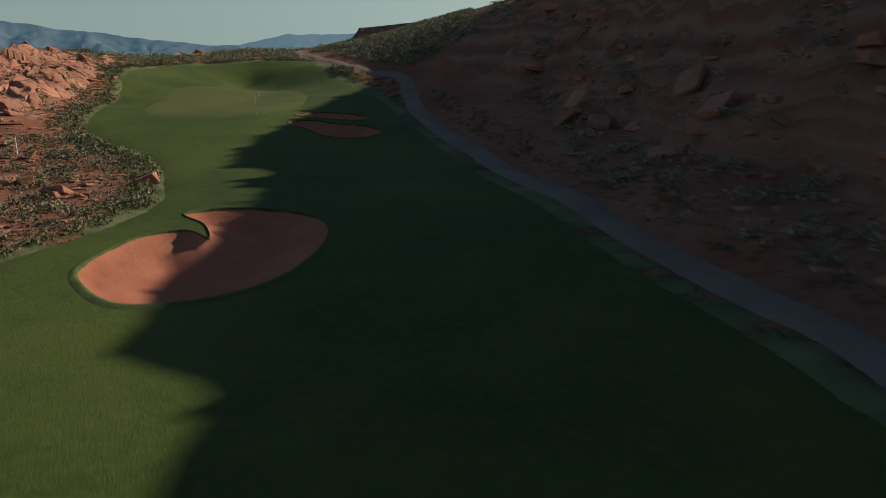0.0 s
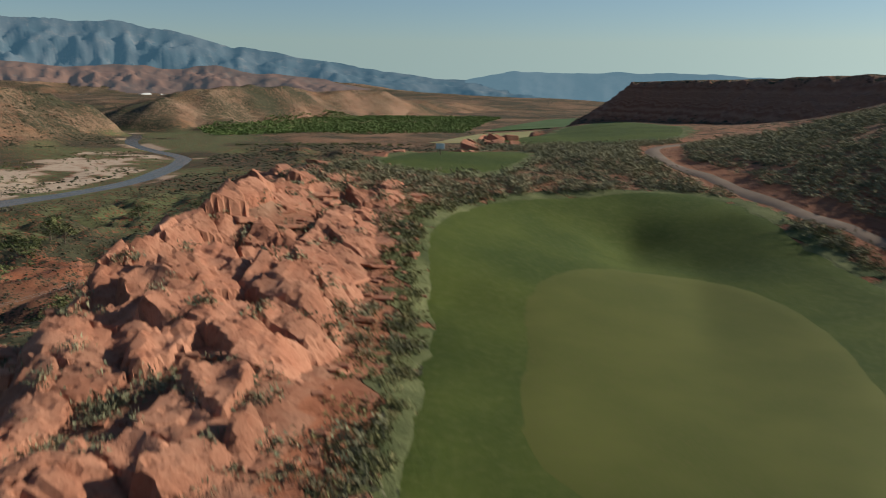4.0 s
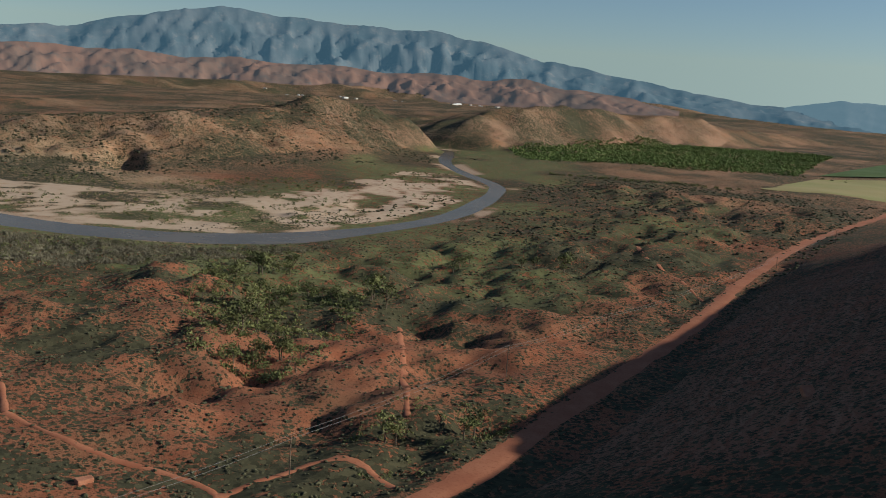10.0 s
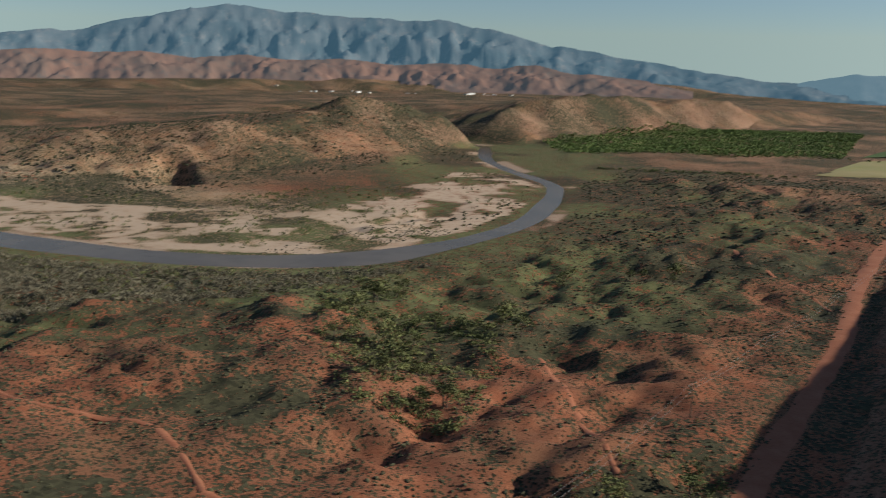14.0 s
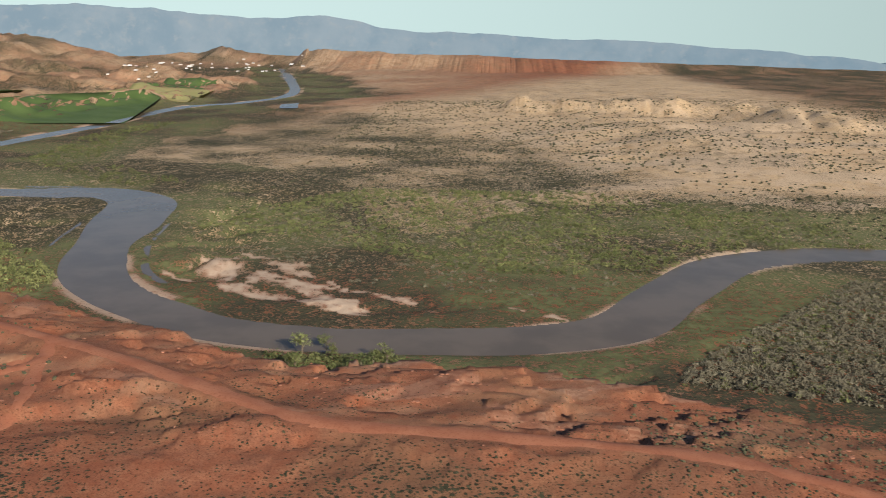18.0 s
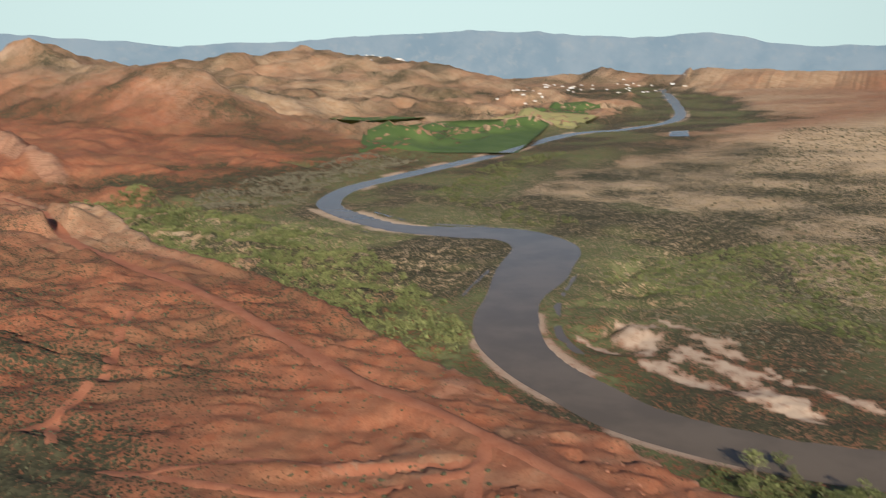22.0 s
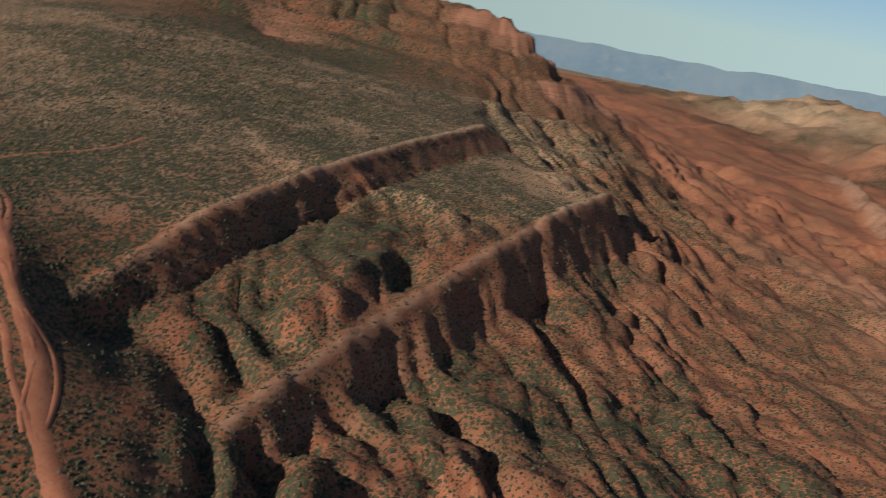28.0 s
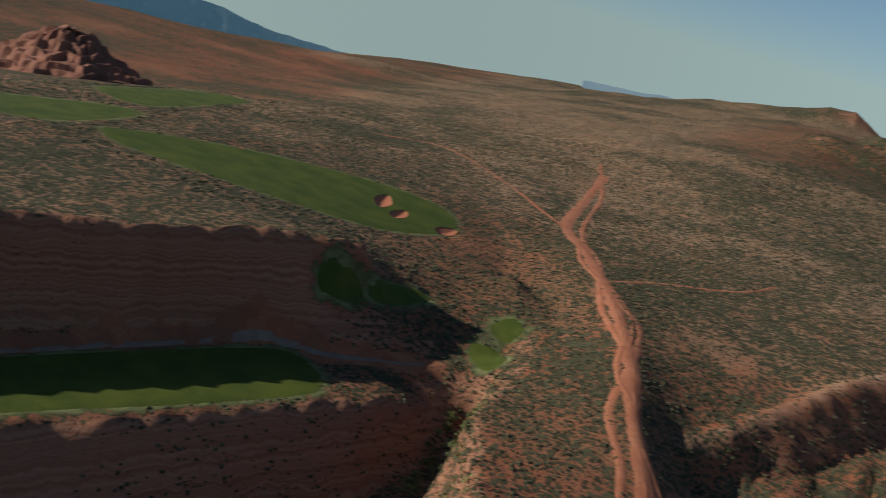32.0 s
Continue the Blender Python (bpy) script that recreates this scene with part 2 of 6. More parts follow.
APRON = vale((-150, -420, 34), (-210, -450, 37), (-280, -500, 40), (-360, -520, 34), (-430, -560, 26), (-140, -520, 48), (-60, -480, 36))
NEAR_LINES = [RIM, CLIFF_FOOT, TALUS, VALLEY_ROAD, EDGE, EDGE_FOOT, PLAIN, HUMPS, CREST_A, FOOT_A, BACK_A, CREST_B, FOOT_B, SLOPE_SW, RIDGE_ROAD, GORGE, GORGE_EDGE, FAIR_SOUTH, FAIR, FAIR_W, CART, WALL_FOOT, WALL_TOP, UPPER_FOOT, NEXT_HOLE, MESA_TOE, SADDLE, PLATEAU, MESA_TOP, MESA_FOOT, APRON]
# beyond the core: hills over the river, farm flats, ridges to the south-west, slopes behind
HILL_1 = vale((-640, 470, -6), (-590, 500, 0), (-555, 536, 5), (-566, 606, 2), (-582, 671, 9), (-599, 772, 19), (-580, 822, 16), (-552, 862, -8))
HILL_1_FOOT = vale((-700, 330, -20), (-590, 400, -20), (-515, 455, -22), (-500, 560, -20), (-515, 680, -18), (-535, 790, -18), (-540, 866, -20))
HILL_1_BACK = vale((-760, 560, -10), (-920, 650, -4), (-990, 885, 0), (-960, 1057, 2), (-800, 900, 0), (-1300, 800, 0))
HILL_2 = vale((-570, 935, -8), (-561, 974, 10), (-546, 1071, 20), (-523, 1190, 24), (-503, 1320, 15), (-480, 1437, 22), (-446, 1653, 4), (-400, 2000, -10))
HILL_2_FOOT = vale((-520, 930, -20), (-490, 1010, -20), (-455, 1150, -19), (-430, 1300, -19), (-400, 1450, -19), (-370, 1660, -20), (-330, 2000, -21))
FLATS = vale((-120, 1000, -22), (-220, 830, -22), (-390, 770, -22), (-470, 930, -22), (-300, 1200, -21), (-220, 1400, -21), (-200, 1840, -21), (100, 2600, -18), (-200, 3200, -18))
SCARP = vale((-1917, 1315, 7), (-1773, 1658, 20), (-1593, 2089, 26), (-1294, 2509, 34), (-1026, 2625, 48), (-875, 2676, 40))
SCARP_FOOT = vale((-1800, 1280, -2), (-1660, 1600, 0), (-1490, 2010, 2), (-1230, 2400, 4), (-980, 2520, 4), (-800, 2570, 2))
SW_HILLS = vale((-1235, -1545, 80), (-1277, -1516, 82), (-1190, -1331, 60), (-1137, -1118, 82), (-1121, -999, 52), (-1005, -689, 36), (-960, -600, 14))
SW_FOOT = vale((-900, -540, -12), (-860, -680, -10), (-900, -900, -4), (-960, -1150, 4), (-1000, -1450, 10))
SW_FOOT2 = vale((-1080, -560, -16), (-1290, -640, -14), (-1400, -900, 0), (-1500, -1200, 12), (-1500, -1600, 20))
BROWN_HILL = vale((-1625, -1195, 44), (-1900, -1230, 66), (-2106, -1216, 76), (-2060, -1050, 58), (-2023, -964, 44), (-2023, -731, 14))
WEST_FLATS = vale((-640, 60, -23), (-760, 160, -20), (-900, 40, -22), (-940, -120, -23), (-1150, -420, -24), (-1300, -420, -24), (-1700, -420, -24), (-2400, -800, -22), (-3000, -1200, -18))
WEST_RISE = vale((-700, 300, -14), (-820, 210, -12), (-1030, 250, -9), (-1250, 130, -10), (-1390, 434, -2), (-1640, 170, -8), (-1900, 60, -10), (-1500, 800, 0))
WEST_MESA = vale((-2600, -430, 20), (-2560, -120, 24), (-2570, 130, 20), (-2600, 600, 16), (-2700, 900, 10))
WEST_MESA_FOOT = vale((-2380, -420, -12), (-2340, -120, -12), (-2350, 130, -12), (-2400, 600, -6), (-2500, 900, -2))
BUTTE = [(-4290, -1240, -40), (-4320, -1190, 80), (-4330, -1150, 82), (-4310, -1080, 30), (-4290, -940, -45)]
ROCK_FIN = [p[:2] + (h,) for p, h in zip(vale((-640, -505), (-672, -565), (-716, -650), (-780, -775), (-850, -900)), (8, 17, 20, 18, 10))]
PALE_CLIFF = vale((-1159, 115), (-1145, 189), (-1132, 248), (-1103, 302), (-1054, 347), (-960, 380))
NOTCH = [(-850, 752), (-806, 716), (-770, 690)]
SOUTH_BAD = vale((-560, -640, -8), (-620, -900, -4), (-700, -1300, 4), (-500, -1000, 16), (-700, -1800, 14))
EAST = vale((200, -800, 23), (600, -400, 0), (1200, -600, -140), (1500, -2000, -190), (1000, -1400, -90), (531, -1367, -2), (300, -1600, 31), (150, -450, 8), (115, -305, 8)) + [(400, 100, 34), (700, 500, 40), (500, 1200, 34), (1500, 600, 44)]
SOUTH_RISE = vale((100, -900, 41), (0, -1100, 63), (-170, -1000, 98))
FAR_RIM = [(-4900, -4900, -20), (-4900, -1500, -24), (-4900, 1000, 0), (-4900, 4900, 30), (0, 4900, -16), (4900, 4900, 0), (4900, 0, -150), (4900, -4900, -700), (1500, -4900, -260), (-900, -4900, 20), (-4900, -4900, -20)]
RIVER_LEVEL = [(x, y, ZR) for x, y in RIVER_ALL]
FAR_LINES = NEAR_LINES + [HILL_1, HILL_1_FOOT, HILL_1_BACK, HILL_2, HILL_2_FOOT, FLATS, SCARP, SCARP_FOOT, SW_HILLS, SW_FOOT, SW_FOOT2, BROWN_HILL, WEST_FLATS, WEST_RISE, WEST_MESA, WEST_MESA_FOOT, BUTTE, SOUTH_BAD, EAST, SOUTH_RISE, FAR_RIM, RIVER_LEVEL]


def relax(x0, y0, step, nx, ny, lines, start, fixed_edge, rounds):
    """A stretched sheet through the plan lines."""
    tot, cnt = np.zeros((ny, nx)), np.zeros((ny, nx))
    for ln in lines:
        for a, b in zip(ln[:-1], ln[1:]):
            n = max(2, int(math.hypot(b[0] - a[0], b[1] - a[1]) / (step * 0.5)) + 1)
            t = np.linspace(0, 1, n)
            i = np.rint((a[0] + t * (b[0] - a[0]) - x0) / step).astype(int)
            j = np.rint((a[1] + t * (b[1] - a[1]) - y0) / step).astype(int)
            ok = (i >= 0) & (i < nx) & (j >= 0) & (j < ny)
            np.add.at(tot, (j[ok], i[ok]), (a[2] + t * (b[2] - a[2]))[ok])
            np.add.at(cnt, (j[ok], i[ok]), 1)
    held = cnt > 0
    h = start.copy()
    h[held] = tot[held] / cnt[held]
    if fixed_edge:
        held[0], held[-1], held[:, 0], held[:, -1] = True, True, True, True
    keep, free = h.copy(), ~held
    for k in range(rounds):
        p = np.pad(h, 1, mode="edge")
        avg = (p[:-2, 1:-1] + p[2:, 1:-1] + p[1:-1, :-2] + p[1:-1, 2:]) / 4
        h = np.where(free, h + 1.0 * (avg - h), keep)
    return h


def sample(h, x0, y0, step, x, y):
    fx, fy = (x - x0) / step, (y - y0) / step
    i, j = np.clip(np.floor(fx).astype(int), 0, h.shape[1] - 2), np.clip(np.floor(fy).astype(int), 0, h.shape[0] - 2)
    u, v = np.clip(fx - i, 0, 1), np.clip(fy - j, 0, 1)
    return (h[j, i] * (1 - u) + h[j, i + 1] * u) * (1 - v) + (h[j + 1, i] * (1 - u) + h[j + 1, i + 1] * u) * v


def levels(x0, y0, x1, y1, steps, lines, start_fn, fixed_edge, rounds):
    prev = None
    for s in steps:
        nx, ny = int((x1 - x0) / s) + 1, int((y1 - y0) / s) + 1
        gx, gy = np.meshgrid(x0 + s * np.arange(nx), y0 + s * np.arange(ny))
        st = start_fn(gx, gy) if prev is None else sample(prev[0], x0, y0, prev[1], gx, gy)
        if fixed_edge and prev is not None:
            e = start_fn(gx, gy)
            for sl in (np.s_[0], np.s_[-1], np.s_[:, 0], np.s_[:, -1]):
                st[sl] = e[sl]
        prev = (relax(x0, y0, s, nx, ny, lines, st, fixed_edge, rounds), s)
    return prev


FAR_H, FAR_S = levels(-5000, -5000, 5000, 5000, (320, 160, 80, 40), FAR_LINES, lambda x, y: np.zeros(x.shape), False, 260)
CX0, CY0, CX1, CY1 = -1160, -1160, 200, 1300
CORE_LINES = NEAR_LINES + [RIVER_LEVEL, HILL_1, HILL_1_FOOT, SOUTH_BAD, FLATS]
CORE_H, CORE_S = levels(CX0, CY0, CX1, CY1, (36, 18, 9, 4.5), CORE_LINES, lambda x, y: sample(FAR_H, -5000, -5000, FAR_S, x, y), True, 320)

GREEN = [(-31, 80), (-33, 90), (-35, 101), (-38, 112), (-38.5, 120), (-36, 129), (-30, 134), (-22, 138), (-17, 133), (-14, 124), (-9.5, 114), (-6.5, 104), (-4.4, 96), (-2.6, 86), (-0.4, 75), (2.7, 60), (5.1, 51), (7, 40), (9, 31), (10.6, 23), (11.4, 8), (6, -20),
         (-12, -56), (-40, -104), (-68, -162)] + vale((-72, -124), (-82, -147), (-92, -166), (-100, -166), (-107, -157), (-97, -134), (-86, -112)) + [(-94, -150), (-72, -90), (-54, -40), (-36, -5), (-25, 22), (-20, 38), (-16.5, 50), (-18, 58), (-21, 66), (-27, 73)]
PUTTING = [(-28, 88), (-30, 100), (-31, 110), (-27, 118), (-21, 119), (-16, 111), (-14.5, 101), (-15, 92), (-20, 84.5)]
BUNKER_1 = [(-15.2, 36.6), (-15.6, 39.5), (-14.8, 43.6), (-12.9, 45), (-11.3, 43.2), (-12.3, 46.3), (-14, 48.8), (-12.4, 50.4), (-9, 50), (-6.4, 47.6), (-5.6, 43.6), (-6.2, 38.4), (-7.6, 35), (-10, 33), (-12.6, 33)]
BUNKER_2 = [(-13.4, 83.6), (-11.6, 84.8), (-9.4, 83.4), (-6.8, 82.6), (-5, 80.2), (-5.4, 77.4), (-7.4, 75.6), (-9.8, 76.6), (-11.4, 79.4), (-13.2, 81.6)]
BUNKER_3 = [(-13.8, 88.2), (-12.6, 90.2), (-10, 91.2), (-7.4, 89.6), (-6.4, 87.2), (-8.2, 85.8), (-10.6, 86.2), (-12.4, 86.6)]
TEE_GREEN = [(-50, 139), (-50, 152), (-48.5, 164), (-43, 168), (-38, 160), (-38, 148), (-40, 138), (-46, 135)]
NEXT_FAIRWAY = [(-46, 182), (-46, 200), (-47, 222), (-46, 250), (-50, 300), (-50, 350), (-46, 400), (-38, 400), (-34, 370), (-26, 320), (-22, 260), (-20, 215), (-24, 190), (-34, 180)]
NEXT_BUNKER = [(-42, 292), (-40, 297), (-36, 297), (-34, 293), (-37, 289)]
UPPER_FAIRWAY = vale((-88, -248), (-83, -228), (-76, -216), (-62, -204), (-46, -196), (-26, -190), (-14, -196), (-20, -212), (-36, -238), (-58, -258), (-78, -262))
TEE_1 = vale((-122, -203), (-126, -198), (-124, -193), (-119, -196), (-117, -201))
TEE_2 = vale((-120, -214), (-124, -211), (-122, -206), (-117, -208))
TEE_3 = vale((-92, -178), (-97, -186), (-94, -189), (-89, -181))
TEE_4 = vale((-98, -190), (-104, -202), (-101, -205), (-95, -193))
FAR_FAIR_1 = vale((-2, -190), (6, -226), (12, -236), (20, -230), (26, -205), (30, -180), (14, -176))
FAR_FAIR_2 = vale((20, -248), (34, -312), (44, -326), (52, -316), (50, -280), (44, -250))
LAWNS = [GREEN, TEE_GREEN, NEXT_FAIRWAY, UPPER_FAIRWAY, TEE_1, TEE_2, TEE_3, TEE_4, FAR_FAIR_1, FAR_FAIR_2]
LAWNS = [[p[:2] for p in rounded(q, True, 3)] for q in LAWNS]
UPPER_BUNKERS = [vale((-65, -243), (-65, -251), (-70, -244), (-70, -237)), vale((-73, -238), (-74, -245), (-77, -240), (-76, -234)), vale((-84, -244), (-87, -251), (-89, -245), (-87, -240))]
BUNKERS = [[p[:2] for p in rounded(q, True, 5)] for q in [BUNKER_1, BUNKER_2, BUNKER_3, NEXT_BUNKER] + UPPER_BUNKERS]


def raw(x, y):
    far = sample(FAR_H, -5000, -5000, FAR_S, x, y)
    core = sample(CORE_H, CX0, CY0, CORE_S, x, y)
    edge = np.minimum(np.minimum(x - CX0, CX1 - x), np.minimum(y - CY0, CY1 - y))
    w = smooth(0, 60, edge)
    return far * (1 - w) + core * w


def box(x, y, x0, x1, y0, y1, soft):
    return smooth(x0 - soft, x0 + soft, x) * smooth(-x1 - soft, -x1 + soft, -x) * smooth(y0 - soft, y0 + soft, y) * smooth(-y1 - soft, -y1 + soft, -y)


def height(x, y):
    """The height of the ground, and what covers it: lawn, road, river distance, slope, wall."""
    z = raw(x, y)
    e = 2.0
    slope = np.hypot(raw(x + e, y) - raw(x - e, y), raw(x, y + e) - raw(x, y - e)) / (2 * e)
    lawn = np.zeros(x.shape, bool)
    near_lawn = np.full(x.shape, 1e9)
    for q in LAWNS:
        cx, cy = np.mean(q, axis=0)
        m = (np.abs(x - cx) < 330) & (np.abs(y - cy) < 330)
        if m.any():
            lawn[m] |= inside(x[m], y[m], q)
            near_lawn[m] = np.minimum(near_lawn[m], line_dist(x[m], y[m], q + q[:1])[0])
    near_lawn = np.where(lawn, 0, near_lawn)
    free = smooth(0.5, 7, near_lawn)
    road = np.minimum(line_dist(x, y, VALLEY_ROAD)[0], np.minimum(line_dist(x, y, RIDGE_ROAD)[0], line_dist(x, y, CART)[0]))
    free = free * smooth(3, 10, road) * smooth(4, 26, line_dist(x, y, RIDGE_ROAD)[0])
    rd = line_dist(x, y, RIVER_ALL)[0]
    far = np.hypot(x + 120, y - 80)
    # rocky walls and cliffs in layers
    u, v = plan(x, y)
    bad = box(u, v, -640, -186, -900, -30, 22) * free * smooth(24, 60, rd)
    wall = smooth(0.32, 0.75, slope) * free
    layer = 2.1 + 0.6 * fbm(x, y, 300, 2, 6)
    q = (z + 2.6 * fbm(x, y, 34, 4, 5)) / layer
    step = (np.floor(q) + smooth(0.4, 0.95, q - np.floor(q))) * layer
    z = z + wall * (1 - 0.6 * bad) * (0.7 * (step - q * layer) + 1.5 * fbm(x, y, 9, 3, 9) + 0.7 * (ridged(x, y, 3.4, 2, 4) - 0.5))
    # the red mesa rises in tall steps
    zp = (z - 26) / 1.6 + 24.3 + 3 * fbm(x, y, 80, 3, 14)
    tall = box(u, v, -440, -160, -860, -590, 15) * smooth(47, 54, zp)
    q = (zp - 50) / 13
    z = z + tall * 13 * 1.6 * 0.65 * (np.floor(q) + smooth(0.5, 0.75, q - np.floor(q)) - q)
    # badlands to the south: gullies run down across the ridges
    sa, ca = x + 0.14 * y, y - 0.14 * x
    bend = fbm(x, y, 60, 3, 61)
    g1 = np.clip(1.25 - 1.25 * np.abs(2 * vnoise(sa / 24 + 1.3 * bend, ca / 110 + 0.9 * bend, 62) - 1) - 0.25, 0, 1) ** 1.4
    g2 = np.clip(1.25 - 1.25 * np.abs(2 * vnoise(sa / 9.5 + 2.4 * bend, ca / 46 + 1.2 * bend, 63) - 1) - 0.25, 0, 1) ** 1.4
    bad = bad * (1 - 0.35 * box(u, v, -430, -285, -330, 150, 25))
    bad = bad * (1 - 0.9 * box(u, v, -330, -90, -640, -232, 22) * (1 - box(u, v, -360, -205, -300, -232, 14))) * (1 - 0.75 * box(u, v, -350, -262, -120, 70, 18))
    bad = bad * (1 - 0.55 * box(u, v, -480, -120, -920, -575, 25))
    steep = smooth(0.1, 0.35, slope) * (1 - 0.7 * smooth(0.5, 0.85, slope))
    cap = np.minimum(line_dist(x, y, CREST_A)[0], line_dist(x, y, CREST_B)[0])
    bad = bad * (0.15 + 0.85 * smooth(2.5, 13, cap)) * (0.12 + 0.88 * smooth(8, 34, line_dist(x, y, EDGE)[0]))
    z = z - bad * (2.6 * ridged(x + 0.55 * y, y * 0.8 - 0.3 * x, 70, 4, 21) - 1.4)
    z = z - bad * (steep * (13 * g1 + 5 * g2 - 5) + (1 - steep) * (6.5 * g1 + 3.6 * g2 - 3) - 0.7 * fbm(x, y, 8, 3, 64))
    z = z + bad * (1 - 0.5 * steep) * (17 * billow(x, y, 74, 5, 131, 0.55) - 5.4)
    z = z + 0.9 * smooth(4.5, 2, cap + 1.5 * bend)
    low = box(u, v, -2300, -430, -1900, -280, 60) * smooth(60, 140, rd) * free
    z = z + low * (34 + 24 * smooth(-900, -1100, u)) * (billow(x, y, 150, 5, 151, 0.55) - 0.32)
    hump = box(u, v, -330, -135, 190, 700, 25) * free * smooth(34, 80, rd)
    z = z + hump * (6.5 * np.maximum(fbm(x, y, 70, 4, 33), -0.3) - 20 * np.maximum(ridged(x, y, 80, 3, 41) - 0.7, 0) + 2.4 * fbm(x, y, 14, 3, 43) - 5 * np.maximum(ridged(x, y, 34, 3, 44) - 0.68, 0) + 9.5 * billow(x, y, 52, 5, 141, 0.56) - 3.2)
    hills = box(u, v, -780, -440, 380, 2000, 40) * smooth(60, 110, rd)
    z = z + hills * smooth(0.04, 0.2, slope) * (11 - 20 * ridged(x, y, 95, 4, 47) + 15 * billow(x, y, 74, 5, 161, 0.58) - 4.6)
    # broken sandstone along the rim, ledges on the shaded wall
    rim = box(x, y, -50, -36, 64, 132, 3) * free
    q = 3.2 * fbm(x + 0.4 * y, y, 11, 4, 77)
    z = z + rim * (0.55 * (np.floor(q) + smooth(0.55, 0.9, q - np.floor(q))) + 0.25 * fbm(x, y, 2.2, 2, 78))
    side = box(x, y, 6, 60, -60, 170, 6) * wall
    z = z + side * (2.2 * (ridged(x, y, 7, 3, 79) - 0.6) + 1.2 * fbm(x, y, 14, 3, 80) + 5 * (billow(x, y, 26, 4, 171, 0.55) - 0.3))
    crown = smooth(16, 5, line_dist(x, y, WALL_TOP)[0]) * box(x, y, -20, 70, -120, 200, 10)
    z = z * (1 - 0.85 * crown) + 0.85 * crown * (raw(x, y) + 0.5 * fbm(x, y, 9, 3, 58))
    bench = box(u, v, -430, -280, -330, 150, 20) * free * smooth(30, 60, rd)
    q = 3.4 * fbm(0.9 * x + 0.5 * y, 0.45 * y - 0.25 * x, 24, 4, 55)
    z = z + bench * 1.3 * (np.floor(q) + smooth(0.62, 0.95, q - np.floor(q)))
    q = (z + 4.5 * fbm(0.9 * x + 0.4 * y, 0.4 * y, 34, 4, 57)) / 3.0
    ledge = box(u, v, -352, -296, -62, 130, 8) * free * smooth(30, 60, rd)
    z = z + ledge * 2.7 * (np.floor(q) + smooth(0.7, 0.95, q - np.floor(q)) - q)
    # broad roughness everywhere else
    wild = free * smooth(22, 90, rd)
    z = z + wild * (0.35 * fbm(x, y, 14, 4, 3) + smooth(400, 1500, far) * 7 * fbm(x, y, 240, 5, 8) + smooth(250, 900, far) * 1.6 * fbm(x, y, 60, 3, 12) - smooth(1300, 2000, far) * smooth(-560, -800, u) * smooth(0.03, 0.12, slope) * 55 * (ridged(x, y, 230, 5, 13) - 0.62))
    dune = box(u, v, -1500, -760, 60, 760, 80)
    z = z - dune * 11 * (ridged(x, 0.7 * y, 110, 4, 16) - 0.6)
    # lip added along the bench edge to throw a shadow strip below it
    z = z + 4.0 * smooth(10, 2, line_dist(x, y, EDGE)[0] + 3 * bend) * smooth(-60, -100, v)
    z = z + 26 * smooth(75, 8, line_dist(x, y, PALE_CLIFF)[0] + 20 * bend) * (0.3 + 1.2 * billow(x, y, 62, 4, 191))
    fin, top = line_dist(x, y, ROCK_FIN)
    z = z + top * smooth(26, 2, fin + 9 * bend) * (0.55 + 0.9 * billow(x, y, 22, 3, 181))
    z = z - 15 * smooth(24, 3, line_dist(x, y, NOTCH)[0] + 5 * bend)
    # the river's bed and its flood plain
    wdt = 18 + 4 * fbm(x, y, 110, 2, 71) + 7 * smooth(-480, -540, u) * smooth(0, -80, v) - 10 * smooth(345, 420, v) - 12 * smooth(-150, -210, v) * smooth(-560, -600, u)
    lie = ZR + 0.8 + np.clip(rd - wdt, 0, 140) * 0.022 + 0.5 * fbm(x, y, 26, 3, 73)
    bed = ZR + np.clip((rd - wdt) * 0.2, -1.8, 0.9)
    flood = smooth(150, 72, rd + 48 * fbm(x, y, 120, 2, 75)) * smooth(ZR + 15, ZR + 8, raw(x, y))
    z = np.where(rd < 220, z * (1 - flood) + np.minimum(z, lie) * flood, z)
    z = np.where(rd < wdt + 4, np.minimum(z, np.where(rd < wdt + 4, bed, z)), z)
    return z, lawn, near_lawn, road, rd, slope, wall


# ---- materials ----
def mat(name, rough=0.9, spec=0.2):
    m = bpy.data.materials.new(name)
    m.use_nodes = True
    b = m.node_tree.nodes["Principled BSDF"]
    b.inputs["Roughness"].default_value = rough
    b.inputs["Specular IOR Level"].default_value = spec
    return m, m.node_tree.nodes, m.node_tree.links, b


def coords(nt, scale):
    n, l = nt
    g = n.new("ShaderNodeNewGeometry")
    v = n.new("ShaderNodeVectorMath")
    v.operation = "SCALE"
    v.inputs[3].default_value = scale
    l.new(g.outputs["Position"], v.inputs[0])
    return v.outputs[0]


def noise_tex(nt, scale, detail=4, rough=0.55):
    n, l = nt
    t = n.new("ShaderNodeTexNoise")
    t.inputs["Scale"].default_value = 1.0
    t.inputs["Detail"].default_value = detail
    t.inputs["Roughness"].default_value = rough
    l.new(coords(nt, scale), t.inputs["Vector"])
    return t.outputs["Fac"]


def ramp(nt, fac, a, b, lo=0.0, hi=1.0):
    n, l = nt
    r = n.new("ShaderNodeMapRange")
    r.interpolation_type = "SMOOTHSTEP"
    r.inputs["From Min"].default_value, r.inputs["From Max"].default_value = a, b
    r.inputs["To Min"].default_value, r.inputs["To Max"].default_value = lo, hi
    l.new(fac, r.inputs["Value"])
    return r.outputs[0]


